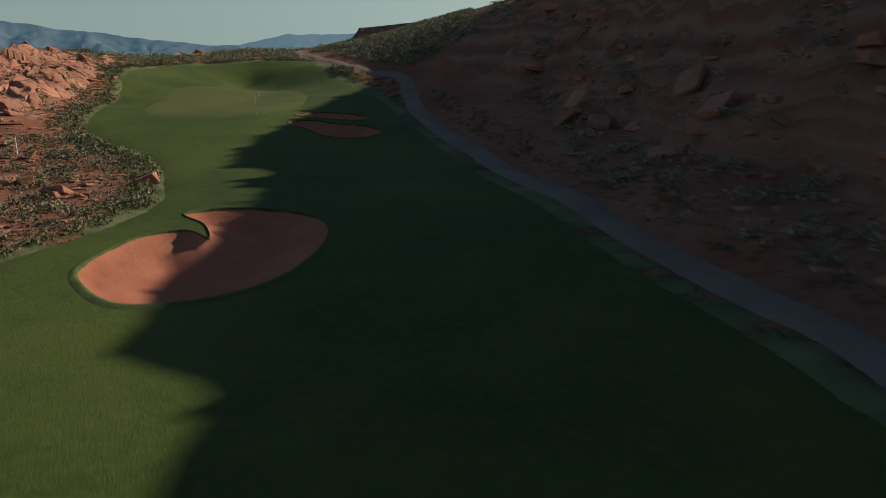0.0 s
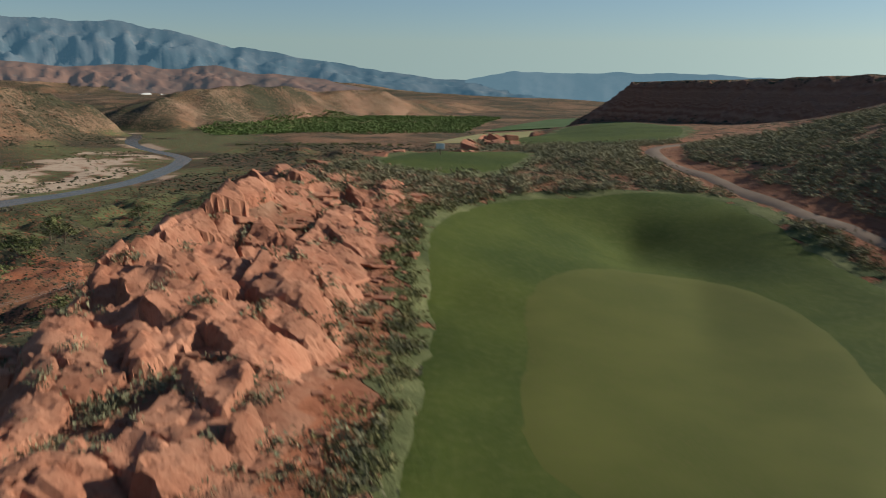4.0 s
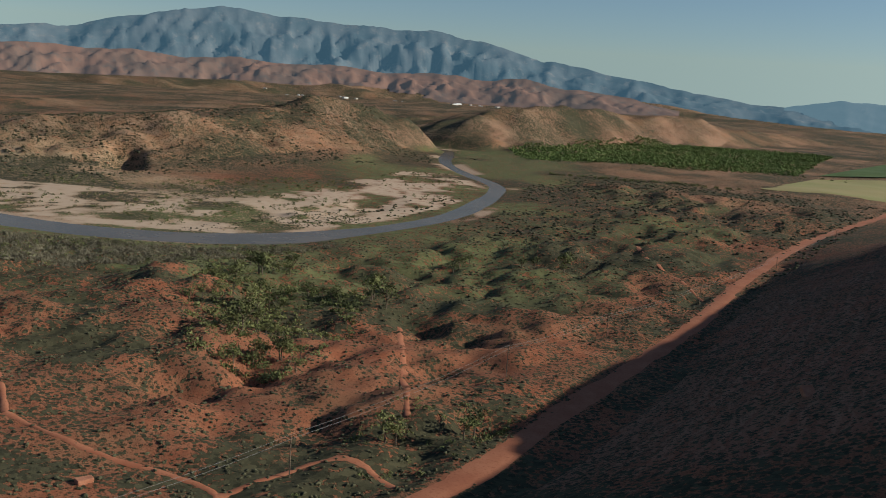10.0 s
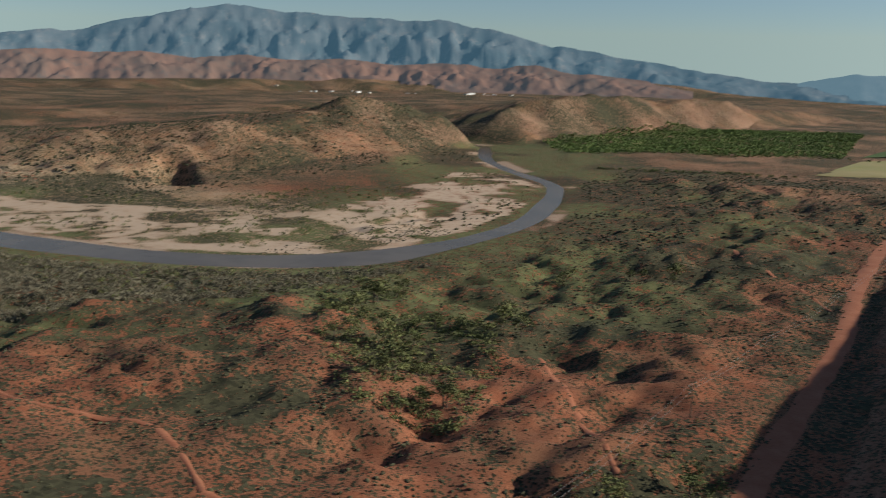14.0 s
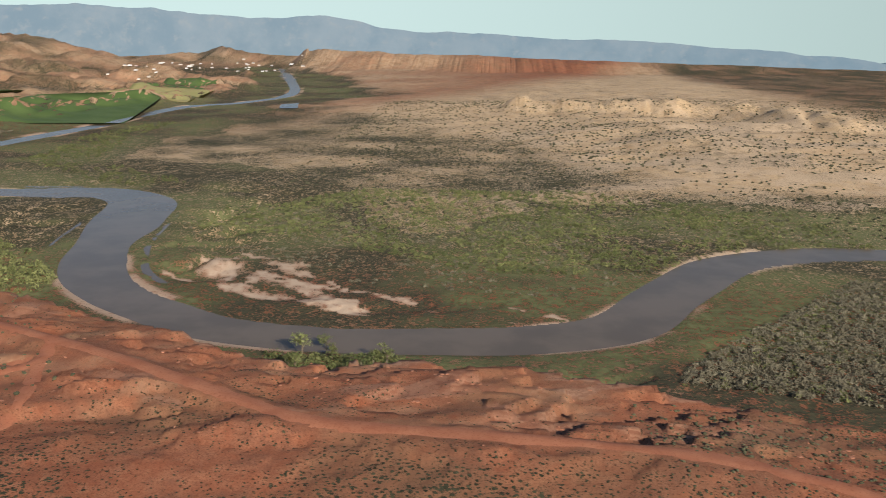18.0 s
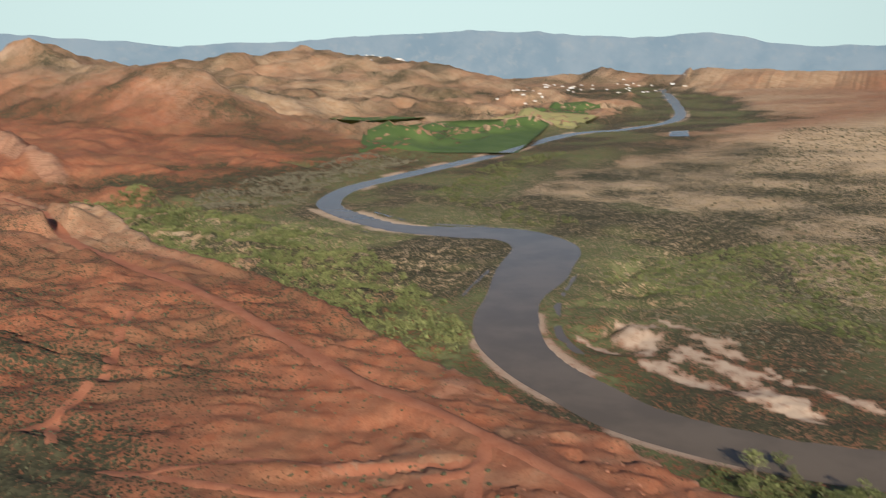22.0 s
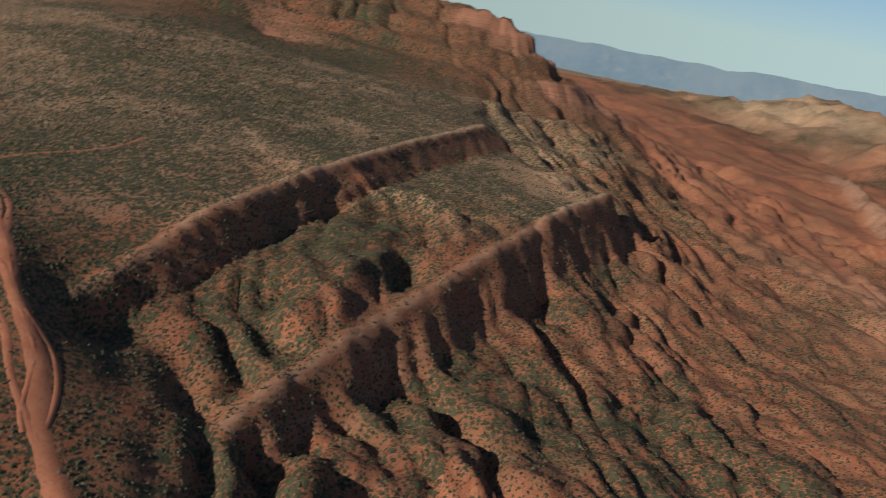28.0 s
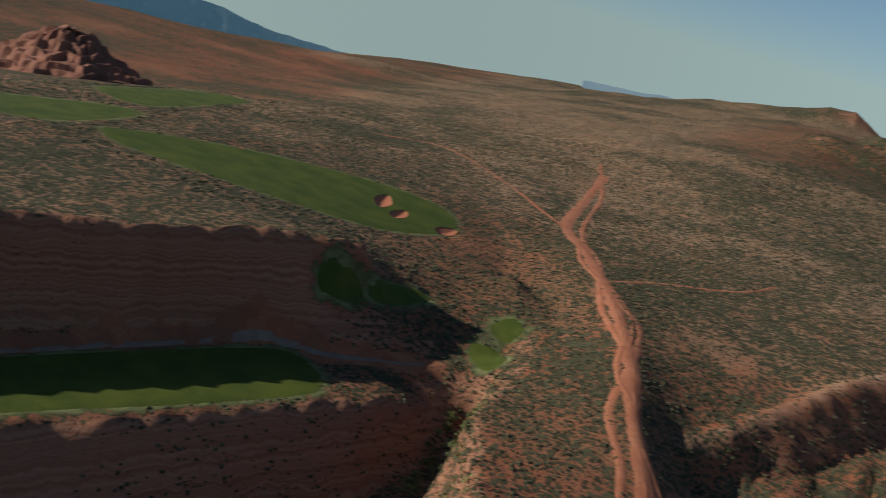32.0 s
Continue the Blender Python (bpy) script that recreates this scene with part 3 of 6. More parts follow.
def mix(nt, fac, a, b):
    n, l = nt
    m = n.new("ShaderNodeMix")
    m.data_type = "RGBA"
    for sock, v in ((m.inputs[0], fac), (m.inputs[6], a), (m.inputs[7], b)):
        if isinstance(v, (int, float)):
            sock.default_value = v
        elif isinstance(v, tuple):
            sock.default_value = (*v, 1)
        else:
            l.new(v, sock)
    return m.outputs[2]


def mul(nt, a, b, op="MULTIPLY"):
    n, l = nt
    m = n.new("ShaderNodeMath")
    m.operation = op
    for sock, v in zip(m.inputs, (a, b)):
        if isinstance(v, (int, float)):
            sock.default_value = v
        else:
            l.new(v, sock)
    return m.outputs[0]


def bump(nt, b, h, strength, dist):
    n, l = nt
    k = n.new("ShaderNodeBump")
    k.inputs["Strength"].default_value, k.inputs["Distance"].default_value = strength, dist
    l.new(h, k.inputs["Height"])
    l.new(k.outputs[0], b.inputs["Normal"])


def ground_material():
    m, n, l, b = mat("desert_ground", 0.95, 0.1)
    nt = (n, l)
    at = n.new("ShaderNodeAttribute")
    at.attribute_name = "cover"
    sp = n.new("ShaderNodeSeparateColor")
    l.new(at.outputs["Color"], sp.inputs[0])
    tan, scrub, rock = sp.outputs[0], sp.outputs[1], sp.outputs[2]
    at2 = n.new("ShaderNodeAttribute")
    at2.attribute_name = "deposit"
    sp2 = n.new("ShaderNodeSeparateColor")
    l.new(at2.outputs["Color"], sp2.inputs[0])
    sand, green, dark = sp2.outputs[0], sp2.outputs[1], sp2.outputs[2]
    big, mid, fine = noise_tex(nt, 0.02, 5), noise_tex(nt, 0.16, 5, 0.65), noise_tex(nt, 1.6, 5, 0.7)
    red = mix(nt, ramp(nt, mid, 0.3, 0.7), (0.265, 0.092, 0.048), (0.34, 0.145, 0.08))
    red = mix(nt, ramp(nt, noise_tex(nt, 0.05, 6, 0.7), 0.42, 0.62), red, mix(nt, mid, (0.20, 0.075, 0.042), (0.25, 0.115, 0.07)))
    red = mix(nt, ramp(nt, fine, 0.45, 0.75), red, (0.167, 0.057, 0.0289))
    dun = mix(nt, ramp(nt, mid, 0.3, 0.7), (0.42, 0.285, 0.165), (0.54, 0.40, 0.245))
    soil = mix(nt, tan, red, dun)
    soil = mix(nt, mul(nt, ramp(nt, big, 0.45, 0.7), 0.35), soil, (0.205, 0.118, 0.0646))
    # bedded rock
    z = n.new("ShaderNodeSeparateXYZ")
    l.new(coords(nt, 1.0), z.inputs[0])
    lay = n.new("ShaderNodeTexNoise")
    lay.noise_dimensions = "1D"
    lay.inputs["Scale"].default_value, lay.inputs["Detail"].default_value = 0.9, 3
    l.new(mul(nt, z.outputs[2], mul(nt, mid, 4.5), "ADD"), lay.inputs["W"])
    stone = mix(nt, ramp(nt, lay.outputs[0], 0.35, 0.65), (0.228, 0.095, 0.057), (0.304, 0.152, 0.095))
    pale = mix(nt, ramp(nt, fine, 0.35, 0.7), (0.40, 0.29, 0.18), (0.58, 0.44, 0.31))
    stone = mix(nt, mul(nt, tan, 1.0), stone, pale)
    spots = ramp(nt, mul(nt, noise_tex(nt, 0.11, 5, 0.7), rock, "ADD"), 0.72, 0.98)
    col = mix(nt, spots, soil, stone)
    speck = mul(nt, tan, ramp(nt, noise_tex(nt, 0.055, 7, 0.8), 0.46, 0.56))
    col = mix(nt, mul(nt, speck, 0.75), col, pale)
    shrubby = mul(nt, tan, ramp(nt, noise_tex(nt, 0.042, 7, 0.8), 0.53, 0.6))
    col = mix(nt, mul(nt, shrubby, 0.5), col, (0.11, 0.09, 0.052))
    col = mix(nt, mul(nt, sand, ramp(nt, mid, 0.2, 0.5)), col, mix(nt, fine, (0.40, 0.29, 0.20), (0.52, 0.40, 0.30)))
    # low scrub: grey-green tufts of about a metre
    def ragged(scale, amount):
        t = n.new("ShaderNodeTexNoise")
        t.inputs["Scale"].default_value, t.inputs["Detail"].default_value = 1.0, 3
        l.new(coords(nt, scale * 2.6), t.inputs["Vector"])
        w = n.new("ShaderNodeVectorMath")
        w.operation = "SCALE"
        w.inputs[3].default_value = amount
        l.new(t.outputs["Color"], w.inputs[0])
        a = n.new("ShaderNodeVectorMath")
        l.new(coords(nt, scale), a.inputs[0])
        l.new(w.outputs[0], a.inputs[1])
        o = n.new("ShaderNodeTexVoronoi")
        o.inputs["Scale"].default_value = 1.0
        l.new(a.outputs[0], o.inputs["Vector"])
        return o
    vo, vo2 = ragged(0.62, 0.7), ragged(1.5, 0.7)
    lim = mul(nt, mul(nt, scrub, ramp(nt, mid, 0.25, 0.65, 0.6, 1.25)), 0.8)
    tuft = ramp(nt, mul(nt, lim, vo.outputs["Distance"], "SUBTRACT"), -0.03, 0.06)
    tuft2 = mul(nt, ramp(nt, mul(nt, mul(nt, lim, 0.75), vo2.outputs["Distance"], "SUBTRACT"), -0.03, 0.06), 0.8)
    tuft = mul(nt, tuft, tuft2, "MAXIMUM")
    leaf = mix(nt, vo.outputs["Color"], (0.026, 0.027, 0.016), (0.088, 0.08, 0.045))
    leaf = mix(nt, green, leaf, mix(nt, ramp(nt, mid, 0.3, 0.7), (0.055, 0.07, 0.026), (0.175, 0.18, 0.078)))
    veil = mul(nt, scrub, mul(nt, ramp(nt, big, 0.35, 0.65), 0.3))
    col = mix(nt, veil, col, mix(nt, fine, (0.095, 0.0874, 0.0471), (0.144, 0.125, 0.0722)))
    col = mix(nt, tuft, col, leaf)
    col = mix(nt, mul(nt, dark, ramp(nt, mid, 0.25, 0.6)), col, (0.057, 0.0456, 0.0304))
    l.new(col, b.inputs["Base Color"])
    h = mul(nt, mul(nt, fine, 0.25), mul(nt, tuft, 0.6), "ADD")
    h = mul(nt, h, mul(nt, mid, mul(nt, rock, 1.0)), "ADD")
    bump(nt, b, h, 0.9, 0.8)
    return m


def two_tone(name, c1, c2, s1, s2, rough=0.9, c3=None, bstr=0.4, bdist=0.05, spec=0.2, rand=0.0):
    m, n, l, b = mat(name, rough, spec)
    nt = (n, l)
    a, f = noise_tex(nt, s1, 4, 0.6), noise_tex(nt, s2, 5, 0.7)
    col = mix(nt, ramp(nt, a, 0.3, 0.7), c1, c2)
    if c3:
        col = mix(nt, ramp(nt, f, 0.48, 0.72), col, c3)
    if rand:
        oi = n.new("ShaderNodeObjectInfo")
        g = n.new("ShaderNodeNewGeometry")
        hs = n.new("ShaderNodeHueSaturation")
        hs.inputs["Saturation"].default_value = 1.0
        l.new(ramp(nt, mul(nt, g.outputs["Random Per Island"], oi.outputs["Random"], "ADD"), 0.0, 2.0, 1 - rand, 1 + rand), hs.inputs["Value"])
        l.new(col, hs.inputs["Color"])
        col = hs.outputs[0]
    l.new(col, b.inputs["Base Color"])
    bump(nt, b, f, bstr, bdist)
    return m


GROUND = ground_material()


def lawn_material():
    m, n, l, b = mat("mown_grass", 0.85, 0.15)
    nt = (n, l)
    a, f, g = noise_tex(nt, 0.09, 4, 0.6), noise_tex(nt, 2.4, 5, 0.75), noise_tex(nt, 14.0, 3, 0.7)
    col = mix(nt, ramp(nt, a, 0.3, 0.7), (0.037, 0.058, 0.007), (0.08, 0.098, 0.014))
    col = mix(nt, mul(nt, ramp(nt, f, 0.42, 0.72), 0.5), col, (0.12, 0.122, 0.034))
    col = mix(nt, mul(nt, ramp(nt, g, 0.4, 0.7), 0.45), col, (0.032, 0.055, 0.009))
    l.new(col, b.inputs["Base Color"])
    bump(nt, b, mul(nt, f, g, "ADD"), 0.55, 0.06)
    return m


LAWN = lawn_material()
PUTT = two_tone("putting_grass", (0.070, 0.080, 0.011), (0.098, 0.103, 0.018), 0.12, 6.0, 0.85, (0.098, 0.09, 0.024), 0.2, 0.02)
SAND = two_tone("red_bunker_sand", (0.34, 0.115, 0.0612), (0.399, 0.149, 0.0808), 0.35, 5.0, 0.95, (0.306, 0.0978, 0.051), 0.5, 0.05)
TURF = two_tone("turf_lip", (0.035, 0.06, 0.012), (0.07, 0.10, 0.02), 0.8, 6.0, 0.9, (0.09, 0.07, 0.03), 0.6, 0.08)
DIRT = two_tone("red_dirt_road", (0.288, 0.104, 0.056), (0.352, 0.144, 0.08), 0.12, 1.1, 0.95, (0.24, 0.084, 0.0448), 0.5, 0.08)
ASPHALT = two_tone("worn_path_paving", (0.18, 0.132, 0.10), (0.235, 0.18, 0.14), 0.25, 6.0, 0.9, (0.15, 0.11, 0.085), 0.3, 0.02, 0.05)
ROCK = two_tone("red_sandstone", (0.33, 0.135, 0.078), (0.42, 0.20, 0.122), 0.5, 4.5, 0.92, (0.24, 0.092, 0.052), 0.8, 0.09, rand=0.22)
SCRUB = two_tone("sagebrush_leaf", (0.052, 0.053, 0.03), (0.088, 0.082, 0.046), 0.5, 6.0, 0.9, (0.034, 0.037, 0.02), 0.1, 0.02, rand=0.45)
GREENLEAF = two_tone("riverside_leaf", (0.08, 0.095, 0.034), (0.175, 0.18, 0.07), 0.05, 3.0, 0.85, (0.044, 0.058, 0.02), 0.1, 0.02, rand=0.4)
SAGELEAF = two_tone("near_sage_leaf", (0.155, 0.15, 0.085), (0.27, 0.245, 0.145), 0.5, 6.0, 0.9, (0.095, 0.092, 0.05), 0.1, 0.02, rand=0.4)
ORCHLEAF = two_tone("orchard_leaf", (0.12, 0.18, 0.045), (0.17, 0.225, 0.07), 0.05, 2.0, 0.9, (0.09, 0.13, 0.035), 0.1, 0.02, rand=0.3)
GREYLEAF = two_tone("bare_thicket", (0.13, 0.115, 0.078), (0.18, 0.16, 0.11), 0.1, 3.0, 0.9, (0.065, 0.06, 0.038), 0.1, 0.02, rand=0.18)
BARK = two_tone("bark", (0.12, 0.09, 0.065), (0.17, 0.135, 0.10), 2.0, 12.0, 0.95, (0.08, 0.06, 0.045), 0.6, 0.03)
POLEWOOD = two_tone("weathered_pole", (0.14, 0.10, 0.07), (0.2, 0.15, 0.11), 2.0, 12.0, 0.9)
CABLE = two_tone("cable", (0.2, 0.19, 0.18), (0.26, 0.25, 0.24), 1.0, 5.0, 0.5)
WHITE = two_tone("white_paint", (0.76, 0.75, 0.72), (0.82, 0.81, 0.78), 1.0, 6.0, 0.6)
CROP = two_tone("green_crop", (0.06, 0.098, 0.028), (0.085, 0.125, 0.04), 0.02, 0.6, 0.9, (0.05, 0.09, 0.02), 0.6, 0.3)
STUBBLE = two_tone("pale_field", (0.30, 0.25, 0.11), (0.24, 0.24, 0.09), 0.01, 0.5, 0.9, (0.35, 0.28, 0.15), 0.4, 0.2)


def water_material():
    m, n, l, b = mat("silty_river", 0.22, 0.06)
    nt = (n, l)
    a, f = noise_tex(nt, 0.03, 4), noise_tex(nt, 0.7, 4, 0.6)
    l.new(mix(nt, ramp(nt, a, 0.35, 0.65), (0.10, 0.077, 0.055), (0.13, 0.10, 0.072)), b.inputs["Base Color"])
    bump(nt, b, f, 0.12, 0.04)
    return m


WATER = water_material()


# aerial haze painted in: tinted base colours plus an even bluish emission
def distance_material(name, c1, c2, c3, haze_glow):
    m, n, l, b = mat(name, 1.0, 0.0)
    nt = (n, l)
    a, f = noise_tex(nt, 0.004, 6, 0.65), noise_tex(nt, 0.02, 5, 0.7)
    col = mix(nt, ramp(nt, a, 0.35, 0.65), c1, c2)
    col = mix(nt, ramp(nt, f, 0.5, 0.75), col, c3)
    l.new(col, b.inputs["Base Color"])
    b.inputs["Emission Color"].default_value = (*haze_glow, 1)
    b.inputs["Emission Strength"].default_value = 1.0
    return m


# haze sits in these colours and emissions, strongest on the pale ranges
FAR_BLUE = distance_material("haze_tinted_mountain", (0.06, 0.08, 0.09), (0.11, 0.12, 0.125), (0.16, 0.15, 0.14), (0.032, 0.07, 0.10))
FAR_RED = distance_material("haze_tinted_red_hills", (0.13, 0.085, 0.065), (0.20, 0.108, 0.075), (0.10, 0.085, 0.075), (0.028, 0.036, 0.044))
FAR_PALE = distance_material("haze_paled_ranges", (0.05, 0.055, 0.065), (0.08, 0.08, 0.085), (0.10, 0.09, 0.085), (0.10, 0.165, 0.205))


# ---- mesh helpers ----
def mesh_from(name, v, faces, material, smooth_faces=False):
    """A mesh from arrays: v is n by 3, faces m by 3 or m by 4."""
    me = bpy.data.meshes.new(name)
    v, faces = np.asarray(v, np.float32), np.asarray(faces, np.int32)
    k = faces.shape[1]
    me.vertices.add(len(v))
    me.vertices.foreach_set("co", v.ravel())
    me.loops.add(faces.size)
    me.loops.foreach_set("vertex_index", faces.ravel())
    me.polygons.add(len(faces))
    me.polygons.foreach_set("loop_start", np.arange(len(faces), dtype=np.int32) * k)
    me.polygons.foreach_set("use_smooth", np.full(len(faces), smooth_faces))
    me.update(calc_edges=True)
    me.materials.append(material)
    return me


def part(name, me, parent, label=""):
    ob = new(name, me)
    ob.parent = parent
    return tagged(ob, label) if label else ob


def zat(x, y):
    x, y = np.atleast_1d(np.asarray(x, float)), np.atleast_1d(np.asarray(y, float))
    return height(x, y)[0]


def axis(parts):
    """Graded coordinates: (end, step) pairs from the first value on."""
    out = [parts[0]]
    for end, s0, s1 in parts[1:]:
        a, n = out[-1], max(2, int(abs(end - out[-1]) / ((s0 + s1) / 2)))
        t = (np.arange(1, n + 1)) / n
        w = np.cumsum(s0 + (s1 - s0) * (t - 0.5 / n))
        out += list(a + (end - a) * w / w[-1])
    return np.array(out)


# ---- the ground, one sheet to the horizon ----
GX = axis([-4900, (-2600, 140, 28), (-1200, 26, 9), (-660, 9, 4), (-76, 2.6, 2.2), (24, 0.75, 0.75), (60, 1.2, 1.6), (150, 2, 6), (4900, 8, 190)])
GY = axis([-4900, (-2700, 140, 40), (-1250, 36, 10), (-800, 9, 4.5), (-20, 2.8, 2.3), (160, 0.75, 0.75), (300, 1.6, 3), (760, 3.2, 4.5), (1500, 6, 12), (3300, 13, 30), (4900, 36, 170)])
gx, gy = np.meshgrid(GX, GY)
gz, lawn, near_lawn, road, rd, slope, wall = height(gx, gy)
for q in BUNKERS:
    cx, cy = np.mean(q, axis=0)
    m = np.hypot(gx - cx, gy - cy) < 14
    gz[m] -= 1.7 * inside(gx[m], gy[m], q) * smooth(0.0, 1.0, line_dist(gx[m], gy[m], q + q[:1])[0])
deep = np.full(gx.shape, 9.0)
for q in LAWNS:
    p = np.array(q)
    m = lawn & (gx > p[:, 0].min() - 3) & (gx < p[:, 0].max() + 3) & (gy > p[:, 1].min() - 3) & (gy < p[:, 1].max() + 3)
    deep[m] = np.minimum(deep[m], line_dist(gx[m], gy[m], q + q[:1])[0])
gz = gz - np.where(lawn, 0.15 * smooth(0.1, 1.4, deep), 0)
nx, ny = len(GX), len(GY)


def drape(x, y):
    """The height of the ground sheet itself."""
    x, y = np.asarray(x, float), np.asarray(y, float)
    i, j = np.clip(np.searchsorted(GX, x) - 1, 0, nx - 2), np.clip(np.searchsorted(GY, y) - 1, 0, ny - 2)
    a, b = (x - GX[i]) / (GX[i + 1] - GX[i]), (y - GY[j]) / (GY[j + 1] - GY[j])
    return (gz[j, i] * (1 - a) + gz[j, i + 1] * a) * (1 - b) + (gz[j + 1, i] * (1 - a) + gz[j + 1, i + 1] * a) * b


idx = np.arange(nx * ny).reshape(ny, nx)
quads = np.stack([idx[:-1, :-1], idx[:-1, 1:], idx[1:, 1:], idx[1:, :-1]], -1).reshape(-1, 4)
me = mesh_from("ground", np.stack([gx, gy, gz], -1).reshape(-1, 3), quads, GROUND, True)
pu, pv = plan(gx, gy)
far = np.hypot(gx + 120, gy - 80)
big = fbm(gx, gy, 160, 4, 90)
tan = smooth(-420, -560, pu + 40 * big) * smooth(-420, -160, pv + 0.4 * (pu + 700))
tan = tan * (1 - 0.6 * smooth(420, 640, pv + 60 * big))
tan = np.maximum(tan, smooth(500, 900, pv + 60 * big) * 0.26)
tan = np.maximum(tan, smooth(-900, -1100, pu) * (0.36 + 0.26 * smooth(-0.2, 0.2, big)) * smooth(200, -200, pv))
flat_top = smooth(10, 20, gz) * smooth(0.5, 0.25, slope) * smooth(-620, -520, pu)
tan = np.maximum(tan, 0.24 * flat_top + 0.14 * flat_top * smooth(-260, -330, pv))
scr = 0.62 + 0.5 * fbm(gx, gy, 70, 4, 91)
scr = scr * (1 - 0.75 * smooth(0.35, 0.8, slope))
bad = box(pu, pv, -640, -215, -900, 150, 30)
scr = scr * (1 - 0.36 * bad * smooth(-280, -340, pu)) * (1 - 0.1 * box(pu, pv, -340, -130, 130, 420, 60) * smooth(-0.15, 0.2, fbm(gx, gy, 90, 4, 85)))
scr = scr * (1 - 0.62 * smooth(-430, -520, pu) * smooth(ZR + 7, ZR + 12, gz)) * (1 - 0.5 * box(pu, pv, -430, -270, -90, 150, 20))
scr = np.where(road < 5, 0.1, scr)
scr = np.maximum(scr, (0.75 - 0.17 * smooth(-260, -330, pv)) * flat_top * (1 - bad))
scr = np.maximum(scr, 0.7 * smooth(-0.2, 0.1, fbm(gx, gy, 45, 3, 89)) * box(pu, pv, -360, -120, -620, -100, 30) * smooth(0.7, 0.4, slope))
near_zone = box(gx, gy, -75, 40, -30, 200, 6)
scr = scr * (1 - 0.85 * near_zone * smooth(136, 122, gy) - 0.35 * near_zone * smooth(122, 136, gy))
rockm = np.clip(1.1 * wall + 0.15 * fbm(gx, gy, 30, 3, 92), 0, 1)
hill_side = smooth(-26, 0, pv * 0 + (gz - 26) / 1.6 + 24.3) * smooth(-430, -500, pu) * smooth(0.06, 0.3, slope + 0.1 * big)
rockm = np.maximum(rockm, 0.34 * hill_side * smooth(0, 0.4, 0.3 + fbm(gx, gy, 60, 3, 93)))
rockm = np.maximum(rockm, 0.6 * smooth(-0.1, 0.25, fbm(gx + 0.5 * gy, gy * 0.5, 38, 3, 94)) * box(pu, pv, -1000, -560, 60, 420, 50))
bench = box(pu, pv, -420, -300, -60, 130, 15)
rockm = np.maximum(rockm, 0.6 * bench * smooth(-0.05, 0.35, fbm(gx + 0.3 * gy, gy * 0.4, 18, 3, 95)))
tan = np.maximum(tan, 0.12 * bench * smooth(0.05, 0.35, fbm(gx + 0.3 * gy, gy * 0.4, 14, 3, 82)))
on_hill = box(pu, pv, -780, -440, 380, 2000, 40) * smooth(-24, -14, (gz - 26) / 1.6 + 24.3)
tan = tan * (1 - 0.45 * on_hill)
tan = np.maximum(tan, 0.65 * box(pu, pv, -700, -300, 315, 450, 30))
scr = np.maximum(scr, 0.5 * on_hill)
tan = tan * (1 - box(pu, pv, -500, -100, -900, -540, 30))
crest = np.minimum(line_dist(gx, gy, CREST_A)[0], line_dist(gx, gy, CREST_B)[0])
rockm = rockm * (1 - 0.7 * smooth(34, 24, crest))
scr = np.maximum(scr, 0.42 * smooth(34, 24, crest))
rockm = np.maximum(rockm, 0.4 * smooth(3.5, 1.5, crest))
tan = np.maximum(tan, 0.1 * smooth(3.5, 1.5, crest))
# gorge shade put into the cover: less pale soil near its edge
tan = tan * (1 - 0.7 * smooth(40, 24, line_dist(gx, gy, GORGE_EDGE)[0]))
mesa_side = box(pu, pv, -470, -120, -900, -380, 30)
scr = np.maximum(scr, 0.58 * mesa_side * smooth(0.7, 0.4, slope))
fin = line_dist(gx, gy, ROCK_FIN)[0]
rockm = np.maximum(rockm, 0.8 * smooth(22, 8, fin))
tan = np.maximum(tan, 0.12 * smooth(22, 8, fin))
scr = scr * (1 - 0.6 * smooth(4, 2, crest))
rim_rock = inside(gx, gy, [(-56, 66), (-56, 130), (-46, 136), (-41.5, 126), (-40, 112), (-38, 100), (-36.5, 90), (-35, 80), (-38, 70), (-42, 62)])
rockm = np.where(rim_rock, np.maximum(rockm, 0.75), rockm)
north = smooth(400, 560, pv + 40 * big) * smooth(-430, -500, pu)
tan = tan * (1 - north) + north * (0.27 + 0.2 * big)
scr = scr * (1 - north) + north * (0.66 + 0.5 * fbm(gx, gy, 60, 4, 81))
far_west = smooth(-760, -900, pu) * smooth(-250, -500, pv)
scr = np.maximum(scr, far_west * (0.42 + 0.5 * fbm(gx, gy, 90, 4, 80)))
red_floor = box(pu, pv, -330, -130, 130, 480, 30)
scr = scr * (1 - red_floor) + red_floor * scr * (0.68 + 0.7 * smooth(-0.15, 0.2, fbm(gx, gy, 38, 4, 79)))
# talus scrub, thickened so its dark colour deepens the cliff's shade
scr = np.maximum(scr, 0.5 * box(pu, pv, -138, -45, 60, 900, 8) * smooth(12, 6, gz))
scr = np.maximum(scr, 0.6 * box(pu, pv, -182, -122, -215, -96, 6))
cover = np.stack([np.clip(tan, 0, 1), np.clip(scr, 0, 1), rockm, np.ones_like(tan)], -1)
lowland = smooth(ZR + 9, ZR + 5, gz + 3.5 * fbm(gx, gy, 70, 4, 84)) * smooth(235, 120, rd + 60 * fbm(gx, gy, 90, 4, 83))
fleck = fbm(gx, gy, 40, 4, 96)
north_bar = inside(pu + 5 * fleck, pv + 5 * fleck, [(-450, 312), (-390, 318), (-345, 330), (-310, 352), (-297, 390), (-293, 440), (-300, 490), (-322, 560), (-345, 620), (-400, 660), (-420, 640), (-395, 560), (-400, 470), (-420, 400), (-470, 370), (-560, 350), (-560, 318), (-500, 312)])
streak = fbm(0.85 * gx - 0.5 * gy, 0.16 * (0.5 * gx + 0.85 * gy), 9, 3, 97)
